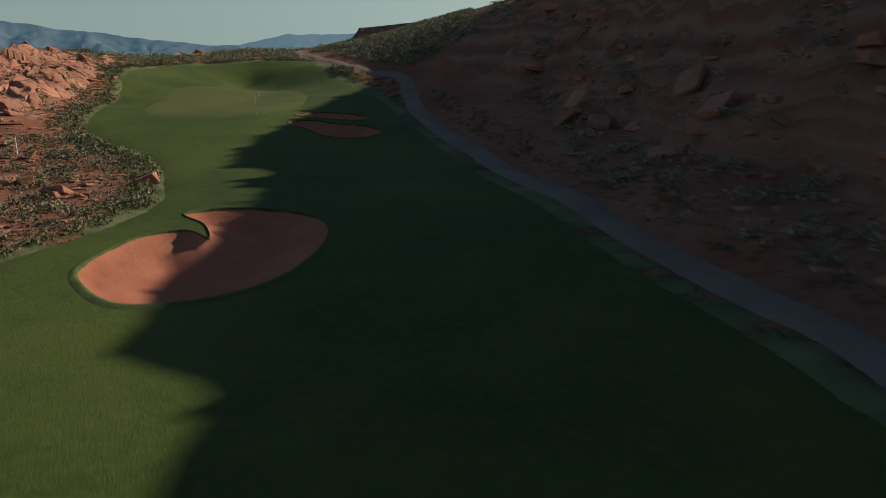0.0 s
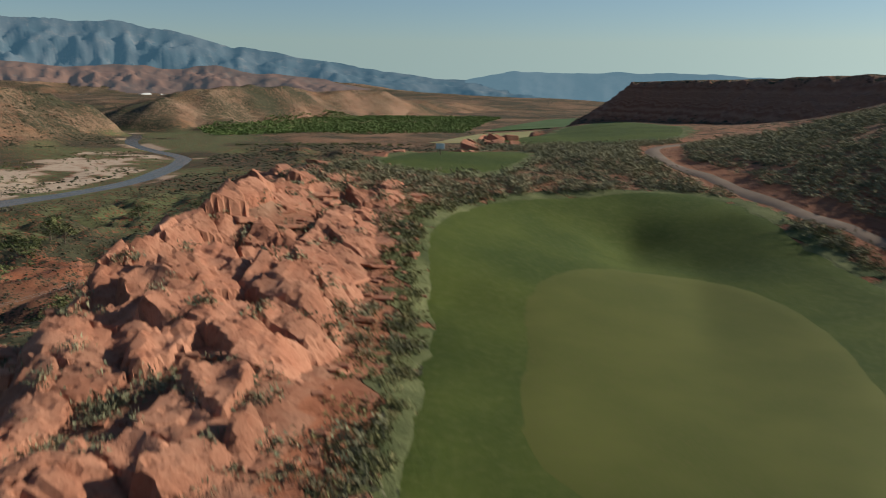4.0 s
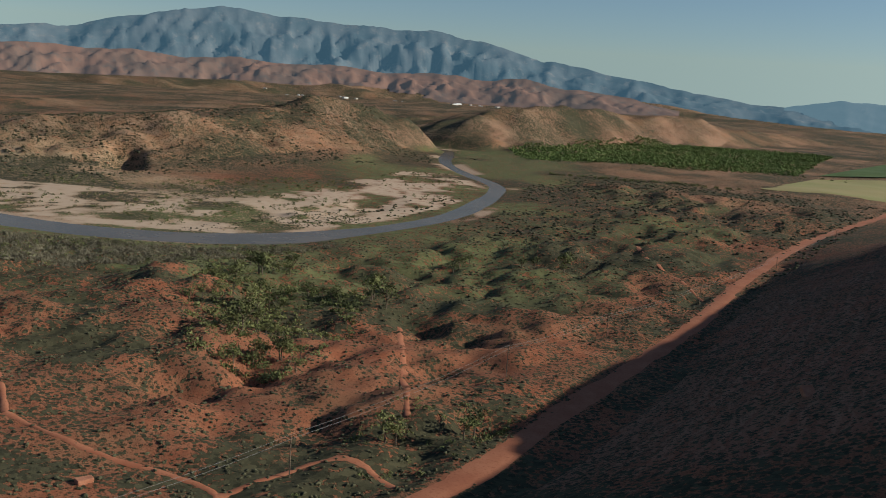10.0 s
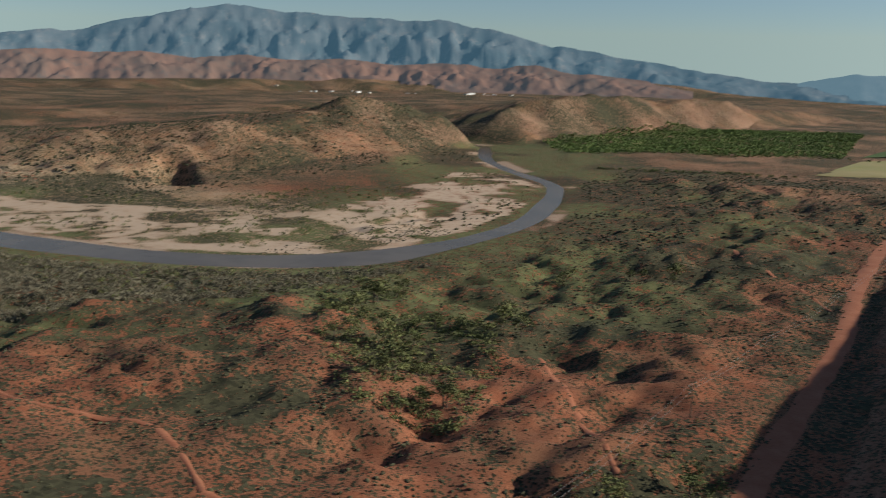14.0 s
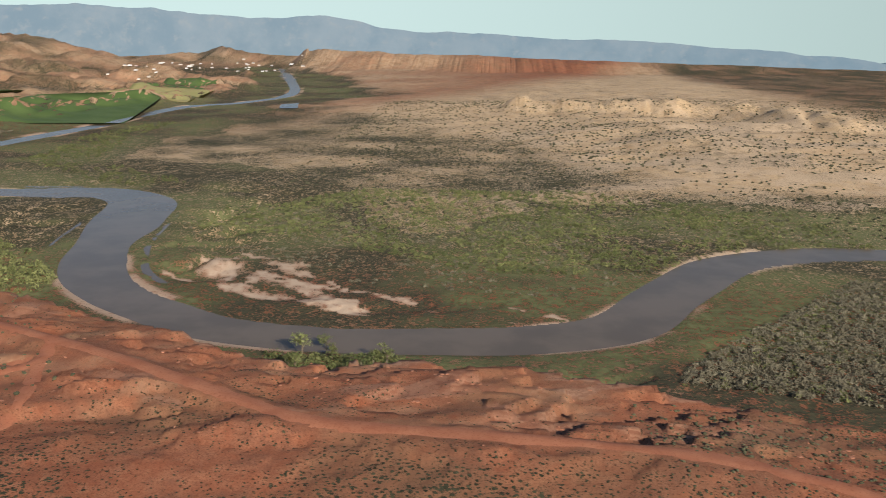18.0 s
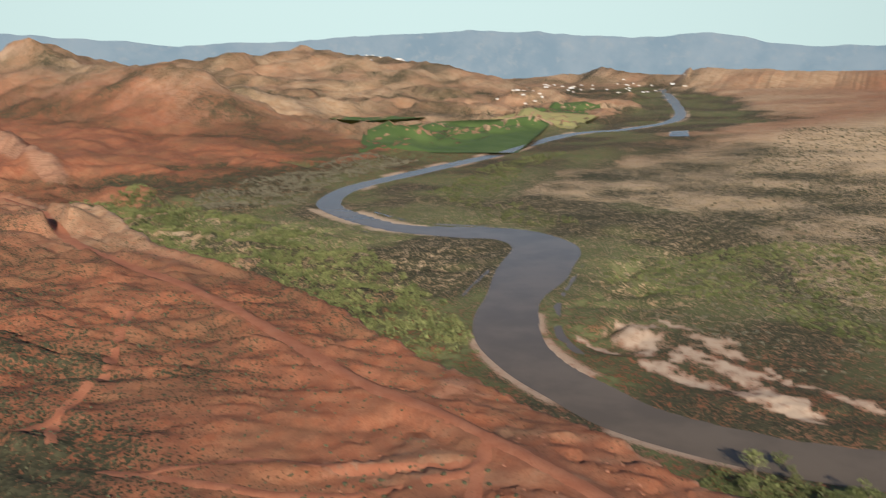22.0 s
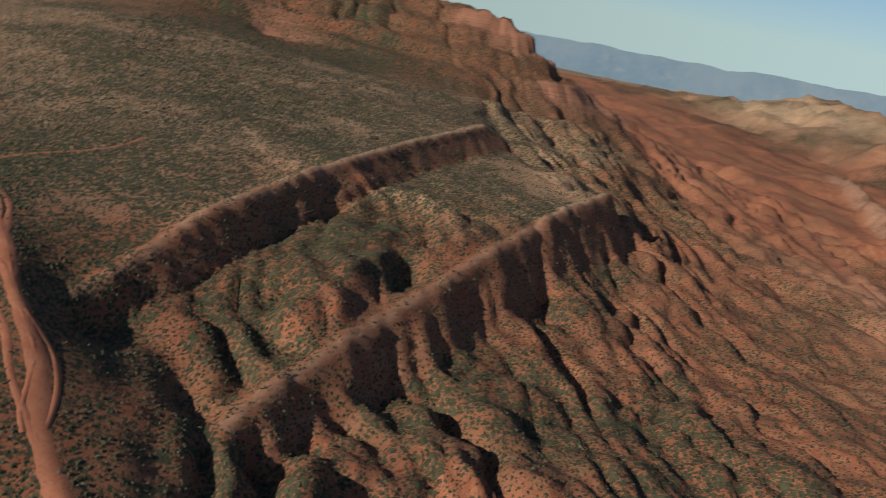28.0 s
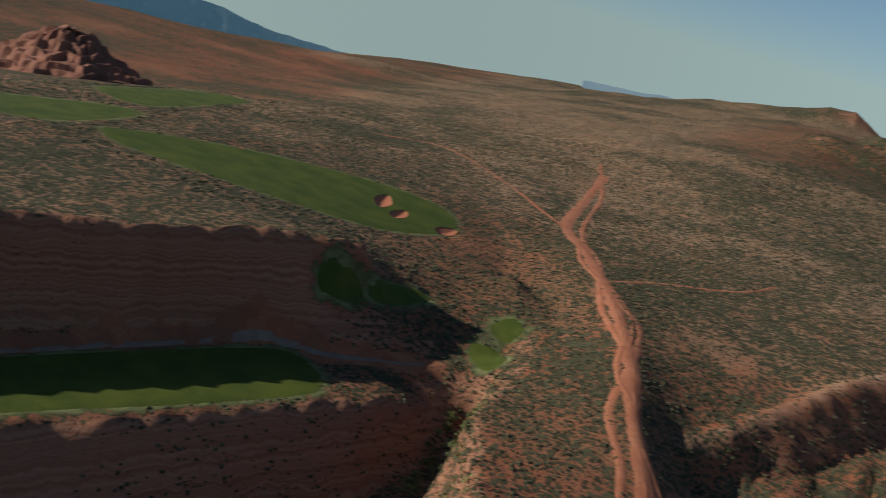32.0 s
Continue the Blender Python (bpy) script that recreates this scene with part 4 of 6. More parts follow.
bend_bar = inside(pu + 6 * fleck, pv + 6 * fleck, [(-478, -40), (-488, -26), (-474, 0), (-444, 18), (-430, 56), (-424, 96), (-408, 92), (-407, 54), (-410, 29), (-420, 2), (-438, -26), (-458, -52)])
bank = 0.8 * smooth(26, 20, rd) * smooth(0.0, 0.25, fbm(gx, gy, 60, 3, 99))
sandy = lowland * np.maximum(bank, np.maximum(north_bar * smooth(-0.25, 0.0, fleck) * smooth(-0.6, -0.2, fbm(gx, gy, 15, 3, 86)), bend_bar * smooth(-0.12, 0.14, streak + 0.35 * fleck) * smooth(-0.35, 0.05, fbm(gx, gy, 11, 3, 87))))
lush = lowland * smooth(-0.25, 0.25, fbm(gx, gy, 90, 3, 98))
dark = lowland * (1 - sandy) * 0.2
verge = smooth(3.0, 1.0, near_lawn + 1.2 * fbm(gx, gy, 3, 3, 88))
verge = np.where(lawn, 1.0, verge)
lush = np.maximum(lush, verge)
deposit = np.stack([sandy, lush, np.clip(dark, 0, 1), np.ones_like(tan)], -1)
cover[..., 1] = np.where(lowland > 0.3, np.maximum(cover[..., 1] * (1 - sandy), 0.78 * (1 - sandy)), cover[..., 1])
cover[..., 1] = np.maximum(cover[..., 1], verge)
for key, data in (("cover", cover), ("deposit", deposit)):
    a = me.attributes.new(key, "FLOAT_COLOR", "POINT")
    a.data.foreach_set("color", data.astype(np.float32).ravel())
ground = tagged(new("ground", me), "red desert ground with sagebrush, rock ledges and river flats", "ground", kind="structure")


# ---- water, roads, lawns ----
def strip(name, line, width, material, lift, across=5, wobble=0.0, flat=None, seed=0):
    c = np.array(line)[:, :2]
    d = np.gradient(c, axis=0)
    d /= np.linalg.norm(d, axis=1)[:, None] + 1e-9
    nrm = np.stack([-d[:, 1], d[:, 0]], 1)
    s = np.linspace(-1, 1, across)
    ln = np.cumsum(np.r_[0, np.linalg.norm(np.diff(c, axis=0), axis=1)])
    w = width * (1 + wobble * fbm(ln, ln * 0 + 3.1, 9, 3, seed)) / 2
    p = c[:, None, :] + nrm[:, None, :] * (s[None, :] * w[:, None])[..., None]
    z = drape(p[..., 0], p[..., 1]) + lift if flat is None else np.full(p.shape[:2], flat)
    if flat is None:
        z = z - np.where(np.abs(s) > 0.99, lift + 0.06, 0)[None, :]
    v = np.concatenate([p, z[..., None]], -1).reshape(-1, 3)
    i = np.arange(len(c) * across).reshape(len(c), across)
    q = np.stack([i[:-1, :-1], i[:-1, 1:], i[1:, 1:], i[1:, :-1]], -1).reshape(-1, 4)
    return mesh_from(name, v, q[:, ::-1], material, True)


tagged(new("river", strip("river", RIVER_ALL, 64, WATER, 0, 3, flat=ZR)), "silty grey-brown river winding between sand banks", "river", kind="structure")
tagged(new("cart_path", strip("cart_path", rounded([p[:2] for p in CART], steps=5), 2.1, ASPHALT, 0.1, 5, 0.05)), "narrow grey paved cart path along the fairway", "path", kind="structure")
tagged(new("dirt_road", strip("dirt_road", rounded([p[:2] for p in VALLEY_ROAD], steps=8), 9.0, DIRT, 0.2, 5, 0.35, seed=3)), "graded red dirt road along the foot of the cliffs", "road", kind="structure")


def fill(poly, step, zf, hole=()):
    """A flat-filled outline with inner points, as triangles."""
    from mathutils.geometry import delaunay_2d_cdt
    p = np.array(poly)
    x0, y0 = p.min(0)
    x1, y1 = p.max(0)
    gx_, gy_ = np.meshgrid(np.arange(x0, x1, step), np.arange(y0, y1, step))
    gx_ = gx_ + (np.arange(gx_.shape[0]) % 2)[:, None] * step * 0.5
    ok = inside(gx_, gy_, poly) & (line_dist(gx_, gy_, poly + poly[:1])[0] > step * 0.45)
    for h in hole:
        ok &= (line_dist(gx_, gy_, h + h[:1])[0] > step * 0.4) & ~inside(gx_, gy_, h)
    pts = [tuple(map(float, q)) for q in poly]
    n0 = len(pts)
    edges = [(i, (i + 1) % n0) for i in range(n0)]
    for h in hole:
        k = len(pts)
        pts += [tuple(map(float, q)) for q in h]
        edges += [(k + i, k + (i + 1) % len(h)) for i in range(len(h))]
    pts += list(zip(gx_[ok].tolist(), gy_[ok].tolist()))
    v, _, f, *_ = delaunay_2d_cdt([Vector(q) for q in pts], edges, [], 0, 1e-5)
    v, f = np.array([tuple(q) for q in v]), np.array([t for t in f if len(t) == 3])
    c = v[f].mean(1)
    keep = inside(c[:, 0], c[:, 1], poly)
    for h in hole:
        keep &= ~inside(c[:, 0], c[:, 1], h)
    f = f[keep]
    flip = np.cross(v[f[:, 1]] - v[f[:, 0]], v[f[:, 2]] - v[f[:, 0]]) < 0
    f[flip] = f[flip][:, ::-1]
    return np.c_[v, zf(v[:, 0], v[:, 1])], f


LAWN_LABELS = ["fairway and green surround of close-mown grass", "small mown tee lawn on the cliff edge", "next hole's mown fairway along the cliff edge", "upper fairway on the plateau", "tee lawn on the rocky slope", "tee lawn on the rocky slope", "tee lawn on a ledge", "tee lawn on a ledge", "distant mown fairway", "distant mown fairway"]
for k, q in enumerate(LAWNS):
    hole = [b for b in BUNKERS if inside(np.array([b[0][0]]), np.array([b[0][1]]), q)[0]]
    v, f = fill(q, 1.1 if k == 0 else 1.6, lambda x, y: zat(x, y) + 0.05 - 0.1 * smooth(0.3, 0.0, line_dist(x, y, q + q[:1])[0]), hole)
    tagged(new("fairway", mesh_from("fairway", v, f, LAWN, True)), LAWN_LABELS[k], "lawn", kind="structure")
PUTT_EDGE = [p[:2] for p in rounded(PUTTING, True, 4)]
v, f = fill(PUTT_EDGE, 0.9, lambda x, y: zat(x, y) + 0.04 + 0.06 * smooth(0, 0.6, line_dist(x, y, PUTT_EDGE + PUTT_EDGE[:1])[0]))
tagged(new("putting_green", mesh_from("putting_green", v, f, PUTT, True)), "pale, finely mown putting green", "lawn", kind="structure")
for q in BUNKERS:
    ob = tagged(new("bunker"), "red sand bunker with a steep grassy lip", "bunker")
    c = np.mean(q, axis=0)
    base = float(zat(*c)[0])
    ob.location = (c[0], c[1], base - 1.2)

    def bowl(x, y):
        d = line_dist(x, y, q + q[:1])[0]
        up = smooth(0.4, 3.5, d)
        return zat(x, y) + 0.02 - 0.35 * smooth(0, 0.2, d) - 0.75 * up + 0.04 * fbm(x, y, 1.2, 2, 5)
    v, f = fill(q, 0.55, bowl)
    part("sand", mesh_from("sand", v - np.array(ob.location), f, SAND, True), ob)
    ring = np.array(q + q[:1])
    zz = zat(ring[:, 0], ring[:, 1])
    rows = []
    for s, dz in ((1.06, 0.04), (1.02, 0.12), (0.99, 0.08), (0.985, -0.45)):
        r = c + (ring - c) * s
        rows.append(np.c_[r, zz + dz])
    v = np.concatenate(rows)
    m = len(ring)
    i = np.arange(4 * m).reshape(4, m)
    fq = np.stack([i[:-1, :-1], i[:-1, 1:], i[1:, 1:], i[1:, :-1]], -1).reshape(-1, 4)
    part("grass_lip", mesh_from("grass_lip", v - np.array(ob.location), fq, TURF, True), ob, "dark turf lip")


# ---- distance ----
def polar(name, profile, r0, r1, material, label, seed, zref=40, centre=(-90, 110), rough=0.35, foot=-70, grain=420):
    prof = np.array(profile)
    a = np.arange(prof[:, 0].min(), prof[:, 0].max(), 0.16)
    order = np.argsort(prof[:, 0])
    el = np.interp(a, prof[order, 0], prof[order, 1])
    rows = 26
    s = np.linspace(0, 1, rows)
    aa, ss = np.meshgrid(np.radians(a), s)
    r = r0 + (r1 - r0) * ss
    top = zref + r1 * np.tan(np.radians(el))[None, :]
    x, y = centre[0] - np.sin(aa) * r, centre[1] + np.cos(aa) * r
    n1 = 0.6 * ridged(aa * r1, r * 1.0, grain, 4, seed) + 0.4 * ridged(aa * r1 + 0.6 * r, r * 0.7, grain * 0.4, 4, seed + 3) + 0.12 * fbm(aa * r1, r * 0.4, grain * 3.5, 3, seed + 4)
    prof_s = ss ** 1.25
    z = foot + (top - foot) * np.clip(prof_s + rough * (n1 - 0.62) * np.sin(np.pi * np.clip(ss * 0.93, 0, 1)), 0, 1.0)
    z = z + (ss > 0.98) * 10 * fbm(aa * r1, aa * 0 + 1.7, 120, 3, seed + 5)
    i = np.arange(rows * len(a)).reshape(rows, len(a))
    q = np.stack([i[:-1, :-1], i[:-1, 1:], i[1:, 1:], i[1:, :-1]], -1).reshape(-1, 4)
    return tagged(new(name, mesh_from(name, np.stack([x, y, z], -1).reshape(-1, 3), q, material, True)), label, "mountains", kind="structure")


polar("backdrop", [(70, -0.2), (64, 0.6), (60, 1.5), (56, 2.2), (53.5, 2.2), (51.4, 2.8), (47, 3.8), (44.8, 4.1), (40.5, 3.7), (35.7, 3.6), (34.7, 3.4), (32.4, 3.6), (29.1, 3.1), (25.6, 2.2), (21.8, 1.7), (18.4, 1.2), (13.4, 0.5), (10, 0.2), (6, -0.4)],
      4250, 4780, FAR_BLUE, "mountain range tinted haze blue, with a long craggy summit", 301, zref=40, rough=0.6, grain=250)
polar("backdrop", [(14, -0.2), (11.2, 0.4), (7.9, 1.0), (5.2, 0.9), (2.2, 0.9), (-3.7, 0.9), (-9, 0.5), (-16, -0.4)], 4500, 4780, FAR_PALE, "far horizon ranges painted pale blue as haze", 302, zref=36)
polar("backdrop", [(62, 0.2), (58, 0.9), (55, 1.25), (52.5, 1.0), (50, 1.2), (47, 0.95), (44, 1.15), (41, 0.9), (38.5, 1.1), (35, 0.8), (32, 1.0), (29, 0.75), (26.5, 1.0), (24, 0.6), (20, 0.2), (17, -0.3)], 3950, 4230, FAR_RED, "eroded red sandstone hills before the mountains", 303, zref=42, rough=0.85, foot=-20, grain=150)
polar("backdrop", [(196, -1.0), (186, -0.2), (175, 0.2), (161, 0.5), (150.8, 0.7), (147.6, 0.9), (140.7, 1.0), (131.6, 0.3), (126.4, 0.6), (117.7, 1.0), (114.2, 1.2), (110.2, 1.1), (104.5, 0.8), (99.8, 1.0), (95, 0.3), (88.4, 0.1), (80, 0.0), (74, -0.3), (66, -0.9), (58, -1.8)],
      4380, 4560, FAR_PALE, "ranges beyond the town, painted pale as haze", 304, zref=102, centre=(-262, 14))
polar("backdrop", [(208, -3.4), (214, -3.2), (218, -2.6), (226, -1.6), (232, -1.2), (244, -1.4)], 4300, 4600, FAR_BLUE, "mountain slope beyond the plateau, tinted haze blue", 305, zref=98, centre=(-260, -80), foot=-800)


# ---- things ----
rng = np.random.default_rng(7)


def look_up(a, x, y):
    i, j = np.clip(np.searchsorted(GX, x) - 1, 0, nx - 1), np.clip(np.searchsorted(GY, y) - 1, 0, ny - 1)
    return a[j, i]


def track(name, pts, width, label, lift=0.16, material=None, wobble=0.3, seed=0):
    line = rounded([p[:2] for p in pts], steps=8)
    return tagged(new(name, strip(name, line, width, material or DIRT, lift, 5, wobble, seed=seed)), label, "track", kind="structure")


track("dirt_track", RIDGE_ROAD, 6.2, "braided red dirt track climbing the ridge", 0.25, wobble=0.5, seed=11)
track("dirt_track", vale((-172, -136), (-161, -158), (-157, -170), (-150, -185), (-149, -202), (-145, -222), (-137, -233), (-126, -254), (-110, -292), (-100, -346), (-90, -382), (-78, -420)), 3.2, "narrow branch of the braided red dirt track", 0.22, wobble=0.6, seed=12)
track("dirt_track", vale((-152, -192), (-146, -206), (-137, -222), (-130, -241), (-124, -262), (-113, -280)), 2.4, "narrow branch of the braided red dirt track", 0.2, wobble=0.6, seed=14)
track("dirt_track", vale((-110, -285), (-91, -303), (-59, -336), (-43, -351), (-25, -358), (-6, -336)), 3.0, "faint dirt track across the plateau", 0.2, wobble=0.5, seed=13)
track("dirt_track", vale((-130, -245), (-140, -262), (-158, -280), (-166, -300)), 2.4, "faint dirt track across the plateau", 0.2, wobble=0.5, seed=15)
for k, side in enumerate((-5.0, 4.6)):
    road_line = np.array([p[:2] for p in rounded(RIDGE_ROAD[1:9], steps=3)])
    across = np.gradient(road_line, axis=0)
    across = np.stack([-across[:, 1], across[:, 0]], 1) / np.linalg.norm(across, axis=1)[:, None]
    sway = side * np.maximum(0.1, np.sin(np.arange(len(road_line)) * (0.62 + 0.17 * k) + k))
    track("dirt_track", [tuple(p) for p in road_line + across * sway[:, None]], 2.2, "narrow wheel track beside the braided red dirt track", 0.24, wobble=0.5, seed=16 + k)
for k, pts in enumerate([((-195, 183), (-176, 183), (-151, 187), (-146, 163)), ((-151, 187), (-145, 207), (-132, 205)), ((-188, 288), (-166, 257), (-145, 227)), ((-184, 453), (-158, 409), (-135, 380)),
                         ((-195, 183), (-222, 196), (-246, 188), (-268, 192))]):
    track("dirt_track", vale(*pts), 2.4, "narrow red dirt track through the scrub", 0.2, wobble=0.6, seed=20 + k)
for k, pts in enumerate([((-326, -29), (-315, -50), (-309, -73), (-293, -88)), ((-326, -29), (-295, -20), (-283, -31), (-273, -41)), ((-382, -178), (-354, -156), (-329, -137), (-306, -126), (-294, -114)),
                         ((-306, -126), (-275, -132), (-255, -150)), ((-338, -32), (-318, -30), (-300, -60), (-290, -96))]):
    track("dirt_track", vale(*pts), 5.0, "red dirt track crossing the bench", 0.25, wobble=0.4, seed=40 + k)


# -- fields in the valley --
def field(name, poly, material, label, lift=0.4, step=14):
    q = [p[:2] for p in vale(*poly)]
    v, f = fill(q, step, lambda x, y: drape(x, y) + lift)
    return tagged(new(name, mesh_from(name, v, f, material, True)), label, "field", kind="structure")


field("crop_field", [(-903, -405), (-977, -274), (-1254, -339), (-1220, -480), (-1025, -472)], CROP, "bright green irrigated crop field by the river", 0.9)
field("crop_field", [(-1254, -310), (-1290, -440), (-1460, -450), (-1440, -330)], STUBBLE, "pale harvested field near the river", 0.9)
field("crop_field", [(-1230, -500), (-1060, -490), (-1090, -560), (-1260, -570)], CROP, "green strip field beyond the river", 0.9)
field("crop_field", [(-1500, -470), (-1480, -360), (-1640, -370), (-1680, -470)], CROP, "green strip field beyond the river", 0.9)
field("crop_field", [(-120, 800), (-210, 790), (-200, 960), (-60, 1100), (-40, 960)], STUBBLE, "pale field on the valley flats", 0.8)
field("crop_field", [(-205, 1000), (-180, 1400), (20, 1500), (-40, 1150)], CROP, "green field on the valley flats", 0.8)
field("pond", [(-1224, -185), (-1243, -166), (-1160, -150), (-1161, -171)], WATER, "small flat pond on the river plain", 1.5)


# -- plants --
def leaf_dome(n, seed, size, squash=0.8, low=0.0):
    """Many small leaf triangles over an uneven dome of unit radius."""
    r = np.random.default_rng(seed)
    u = r.normal(size=(n, 3))
    u[:, 2] = np.abs(u[:, 2]) + low
    u /= np.linalg.norm(u, axis=1)[:, None]
    lobes = 1 + 0.28 * np.sin(3 * np.arctan2(u[:, 1], u[:, 0]) + seed) + 0.2 * np.sin(7 * u[:, 2] + seed)
    c = u * (lobes * r.uniform(0.55, 1.0, n))[:, None]
    t = r.normal(size=(n, 3, 3)) * size
    v = c[:, None, :] + t
    v[..., 2] = np.maximum(v[..., 2] * squash, -0.05)
    return v.reshape(-1, 3), np.arange(3 * n).reshape(n, 3)


def lump(seed, sides=6, squash=0.75):
    """An uneven low dome."""
    r = np.random.default_rng(seed)
    a = np.arange(sides) / sides * 2 * np.pi
    rows = [np.c_[np.cos(a + o) * q * r.uniform(0.7, 1.15, sides), np.sin(a + o) * q * r.uniform(0.7, 1.15, sides), np.full(sides, h) + r.uniform(-0.12, 0.12, sides)] for q, h, o in ((0.9, -0.15, 0), (0.85, 0.55, 0.5))]
    v = np.concatenate(rows + [np.array([[0.05, -0.05, 1.0]])])
    v[:, 2] *= squash
    f = []
    for i in range(sides):
        j = (i + 1) % sides
        f += [(i, j, sides + j), (i, sides + j, sides + i), (sides + i, sides + j, 2 * sides)]
    return v, np.array(f)


def spread(name, x, y, size, templates, material, label, category, sink=0.05, z=None, tall=1.0):
    """One mesh of many plants or stones strewn over the ground."""
    z = drape(x, y) if z is None else z
    vs, fs, off = [], [], 0
    which = rng.integers(0, len(templates), len(x))
    for k, (tv, tf) in enumerate(templates):
        m = which == k
        n = int(m.sum())
        if not n:
            continue
        a, s = rng.uniform(0, 2 * np.pi, n), size[m]
        st, hs = rng.uniform(0.75, 1.3, n), rng.uniform(0.75, 1.25, n) * tall
        px, py = tv[None, :, 0] * st[:, None], tv[None, :, 1] / st[:, None]
        X = (px * np.cos(a)[:, None] - py * np.sin(a)[:, None]) * s[:, None] + x[m][:, None]
        Y = (px * np.sin(a)[:, None] + py * np.cos(a)[:, None]) * s[:, None] + y[m][:, None]
        Z = tv[None, :, 2] * (s * hs)[:, None] + (z[m] - sink * s)[:, None]
        vs.append(np.stack([X, Y, Z], -1).reshape(-1, 3))
        fs.append((tf[None] + (off + np.arange(n) * len(tv))[:, None, None]).reshape(-1, 3))
        off += n * len(tv)
    return tagged(new(name, mesh_from(name, np.concatenate(vs), np.concatenate(fs), material, False)), label, category, kind="stuff")


def toss(n, x0, x1, y0, y1, patch, seed, keep_road=4.0, on_plan=True, cut=-0.1):
    """Places strewn over a stretch of the plan, in patches, clear of lawns and roads."""
    r = np.random.default_rng(seed)
    x, y = r.uniform(x0, x1, n), r.uniform(y0, y1, n)
    if on_plan:
        x, y = -42 + 1.6 * (x + 37.4), 100 + 1.6 * (y - 84.6)
    ok = (fbm(x, y, patch, 3, seed) + r.uniform(-0.5, 0.5, n) > cut) & ~look_up(lawn, x, y) & (look_up(near_lawn, x, y) > 0.8) & (look_up(road, x, y) > keep_road) & (look_up(rd, x, y) > 24)
    return x[ok], y[ok]


SAGE = [leaf_dome(64, 10 + k, 0.115, 0.8) for k in range(6)]
TUFT = [leaf_dome(22, 30 + k, 0.16, 0.75) for k in range(6)]
LUMPS = [lump(50 + k, 5) for k in range(6)]
THICK = [leaf_dome(36, 70 + k, 0.17, 1.0) for k in range(6)]
GRASS = two_tone("long_green_grass", (0.13, 0.125, 0.05), (0.20, 0.175, 0.08), 0.4, 5.0, 0.9, (0.07, 0.082, 0.03), 0.1, 0.02, rand=0.4)

# low desert scrub, far below and on the plateau
for k, (n, b, patch, sz) in enumerate([(22000, (-330, -120, 100, 430), 60, (0.35, 0.95)), (20000, (-215, -95, -330, -105), 50, (0.35, 0.85)), (15000, (-150, 60, -460, -180), 60, (0.5, 1.1)),
                                       (7000, (-260, -140, -700, -330), 70, (0.6, 1.5)), (12000, (-400, -200, -420, -40), 40, (0.4, 0.95)), (13000, (-1300, -560, -60, 560), 110, (1.0, 2.4)), (9000, (-520, -260, -520, -110), 50, (0.45, 1.0)), (5000, (-720, -460, 380, 820), 60, (1.0, 2.4)), (6000, (-330, -120, 430, 760), 70, (0.9, 2.0)), (5000, (-140, -60, -110, 130), 40, (0.5, 1.2))]):
    x, y = toss(n, *b, patch, 100 + k)
    spread("scrub", x, y, rng.uniform(*sz, len(x)) * rng.uniform(0.7, 1.1, len(x)), LUMPS, SCRUB, "low grey-green sagebrush scattered over red soil", "scrub")

# bushes in rows between the arms of the road on the bench
row_x, row_y = np.meshgrid(np.arange(-760, -300, 6.4), np.arange(-260, 120, 6.4))
row_x, row_y = (row_x * 0.82 - row_y * 0.57).ravel() - 130, (row_x * 0.57 + row_y * 0.82).ravel() + 300
row_x, row_y = row_x + rng.normal(0, 0.8, row_x.size), row_y + rng.normal(0, 0.8, row_y.size)
m = inside(row_x, row_y, vale((-299, -60), (-314, -48), (-331, -33), (-312, -13), (-300, -19), (-286, -32), (-272, -42))) & (rng.uniform(0, 1, row_x.size) > 0.15)
spread("scrub", row_x[m], row_y[m], rng.uniform(0.7, 1.3, int(m.sum())), LUMPS, SCRUB, "round bushes in even rows on the red bench", "scrub")

# sagebrush and grass round the near hole
x, y = toss(9500, -51, -14, 4, 136, 7, 201, 3, False, 0.16)
spread("sagebrush", x, y, rng.uniform(0.3, 0.85, len(x)), SAGE, SAGELEAF, "grey-green sagebrush on red soil beside the fairway", "shrubs")
x, y = toss(6500, -50, 6, 122, 186, 12, 202, 2.4, False, -0.3)
spread("sagebrush", x, y, rng.uniform(0.4, 0.95, len(x)), SAGE, SAGELEAF, "dense sagebrush behind the green", "shrubs")
x, y = toss(2600, 9, 42, -30, 150, 8, 203, 2.0, False, 0.0)
spread("sagebrush", x, y, rng.uniform(0.4, 1.0, len(x)), SAGE, SAGELEAF, "sagebrush on the shaded rocky slope", "shrubs")
x, y = toss(40000, -47, -10, 20, 130, 7, 204, 1.6, False, -0.6)
m = look_up(near_lawn, x, y) < 1.2 + 2.8 * rng.uniform(0, 1, len(x)) ** 2
spread("long_grass", x[m][:1700], y[m][:1700], rng.uniform(0.2, 0.45, len(x[m][:1700])), TUFT, GRASS, "long green grass fringing the green", "grass", tall=1.2)
x, y = toss(9000, -16, 16, -30, 125, 7, 205, 1.4, False, -0.6)
m = (look_up(near_lawn, x, y) < 6)
spread("long_grass", x[m][:1400], y[m][:1400], rng.uniform(0.2, 0.45, len(x[m][:1400])), TUFT, GRASS, "long green grass along the cart path", "grass")


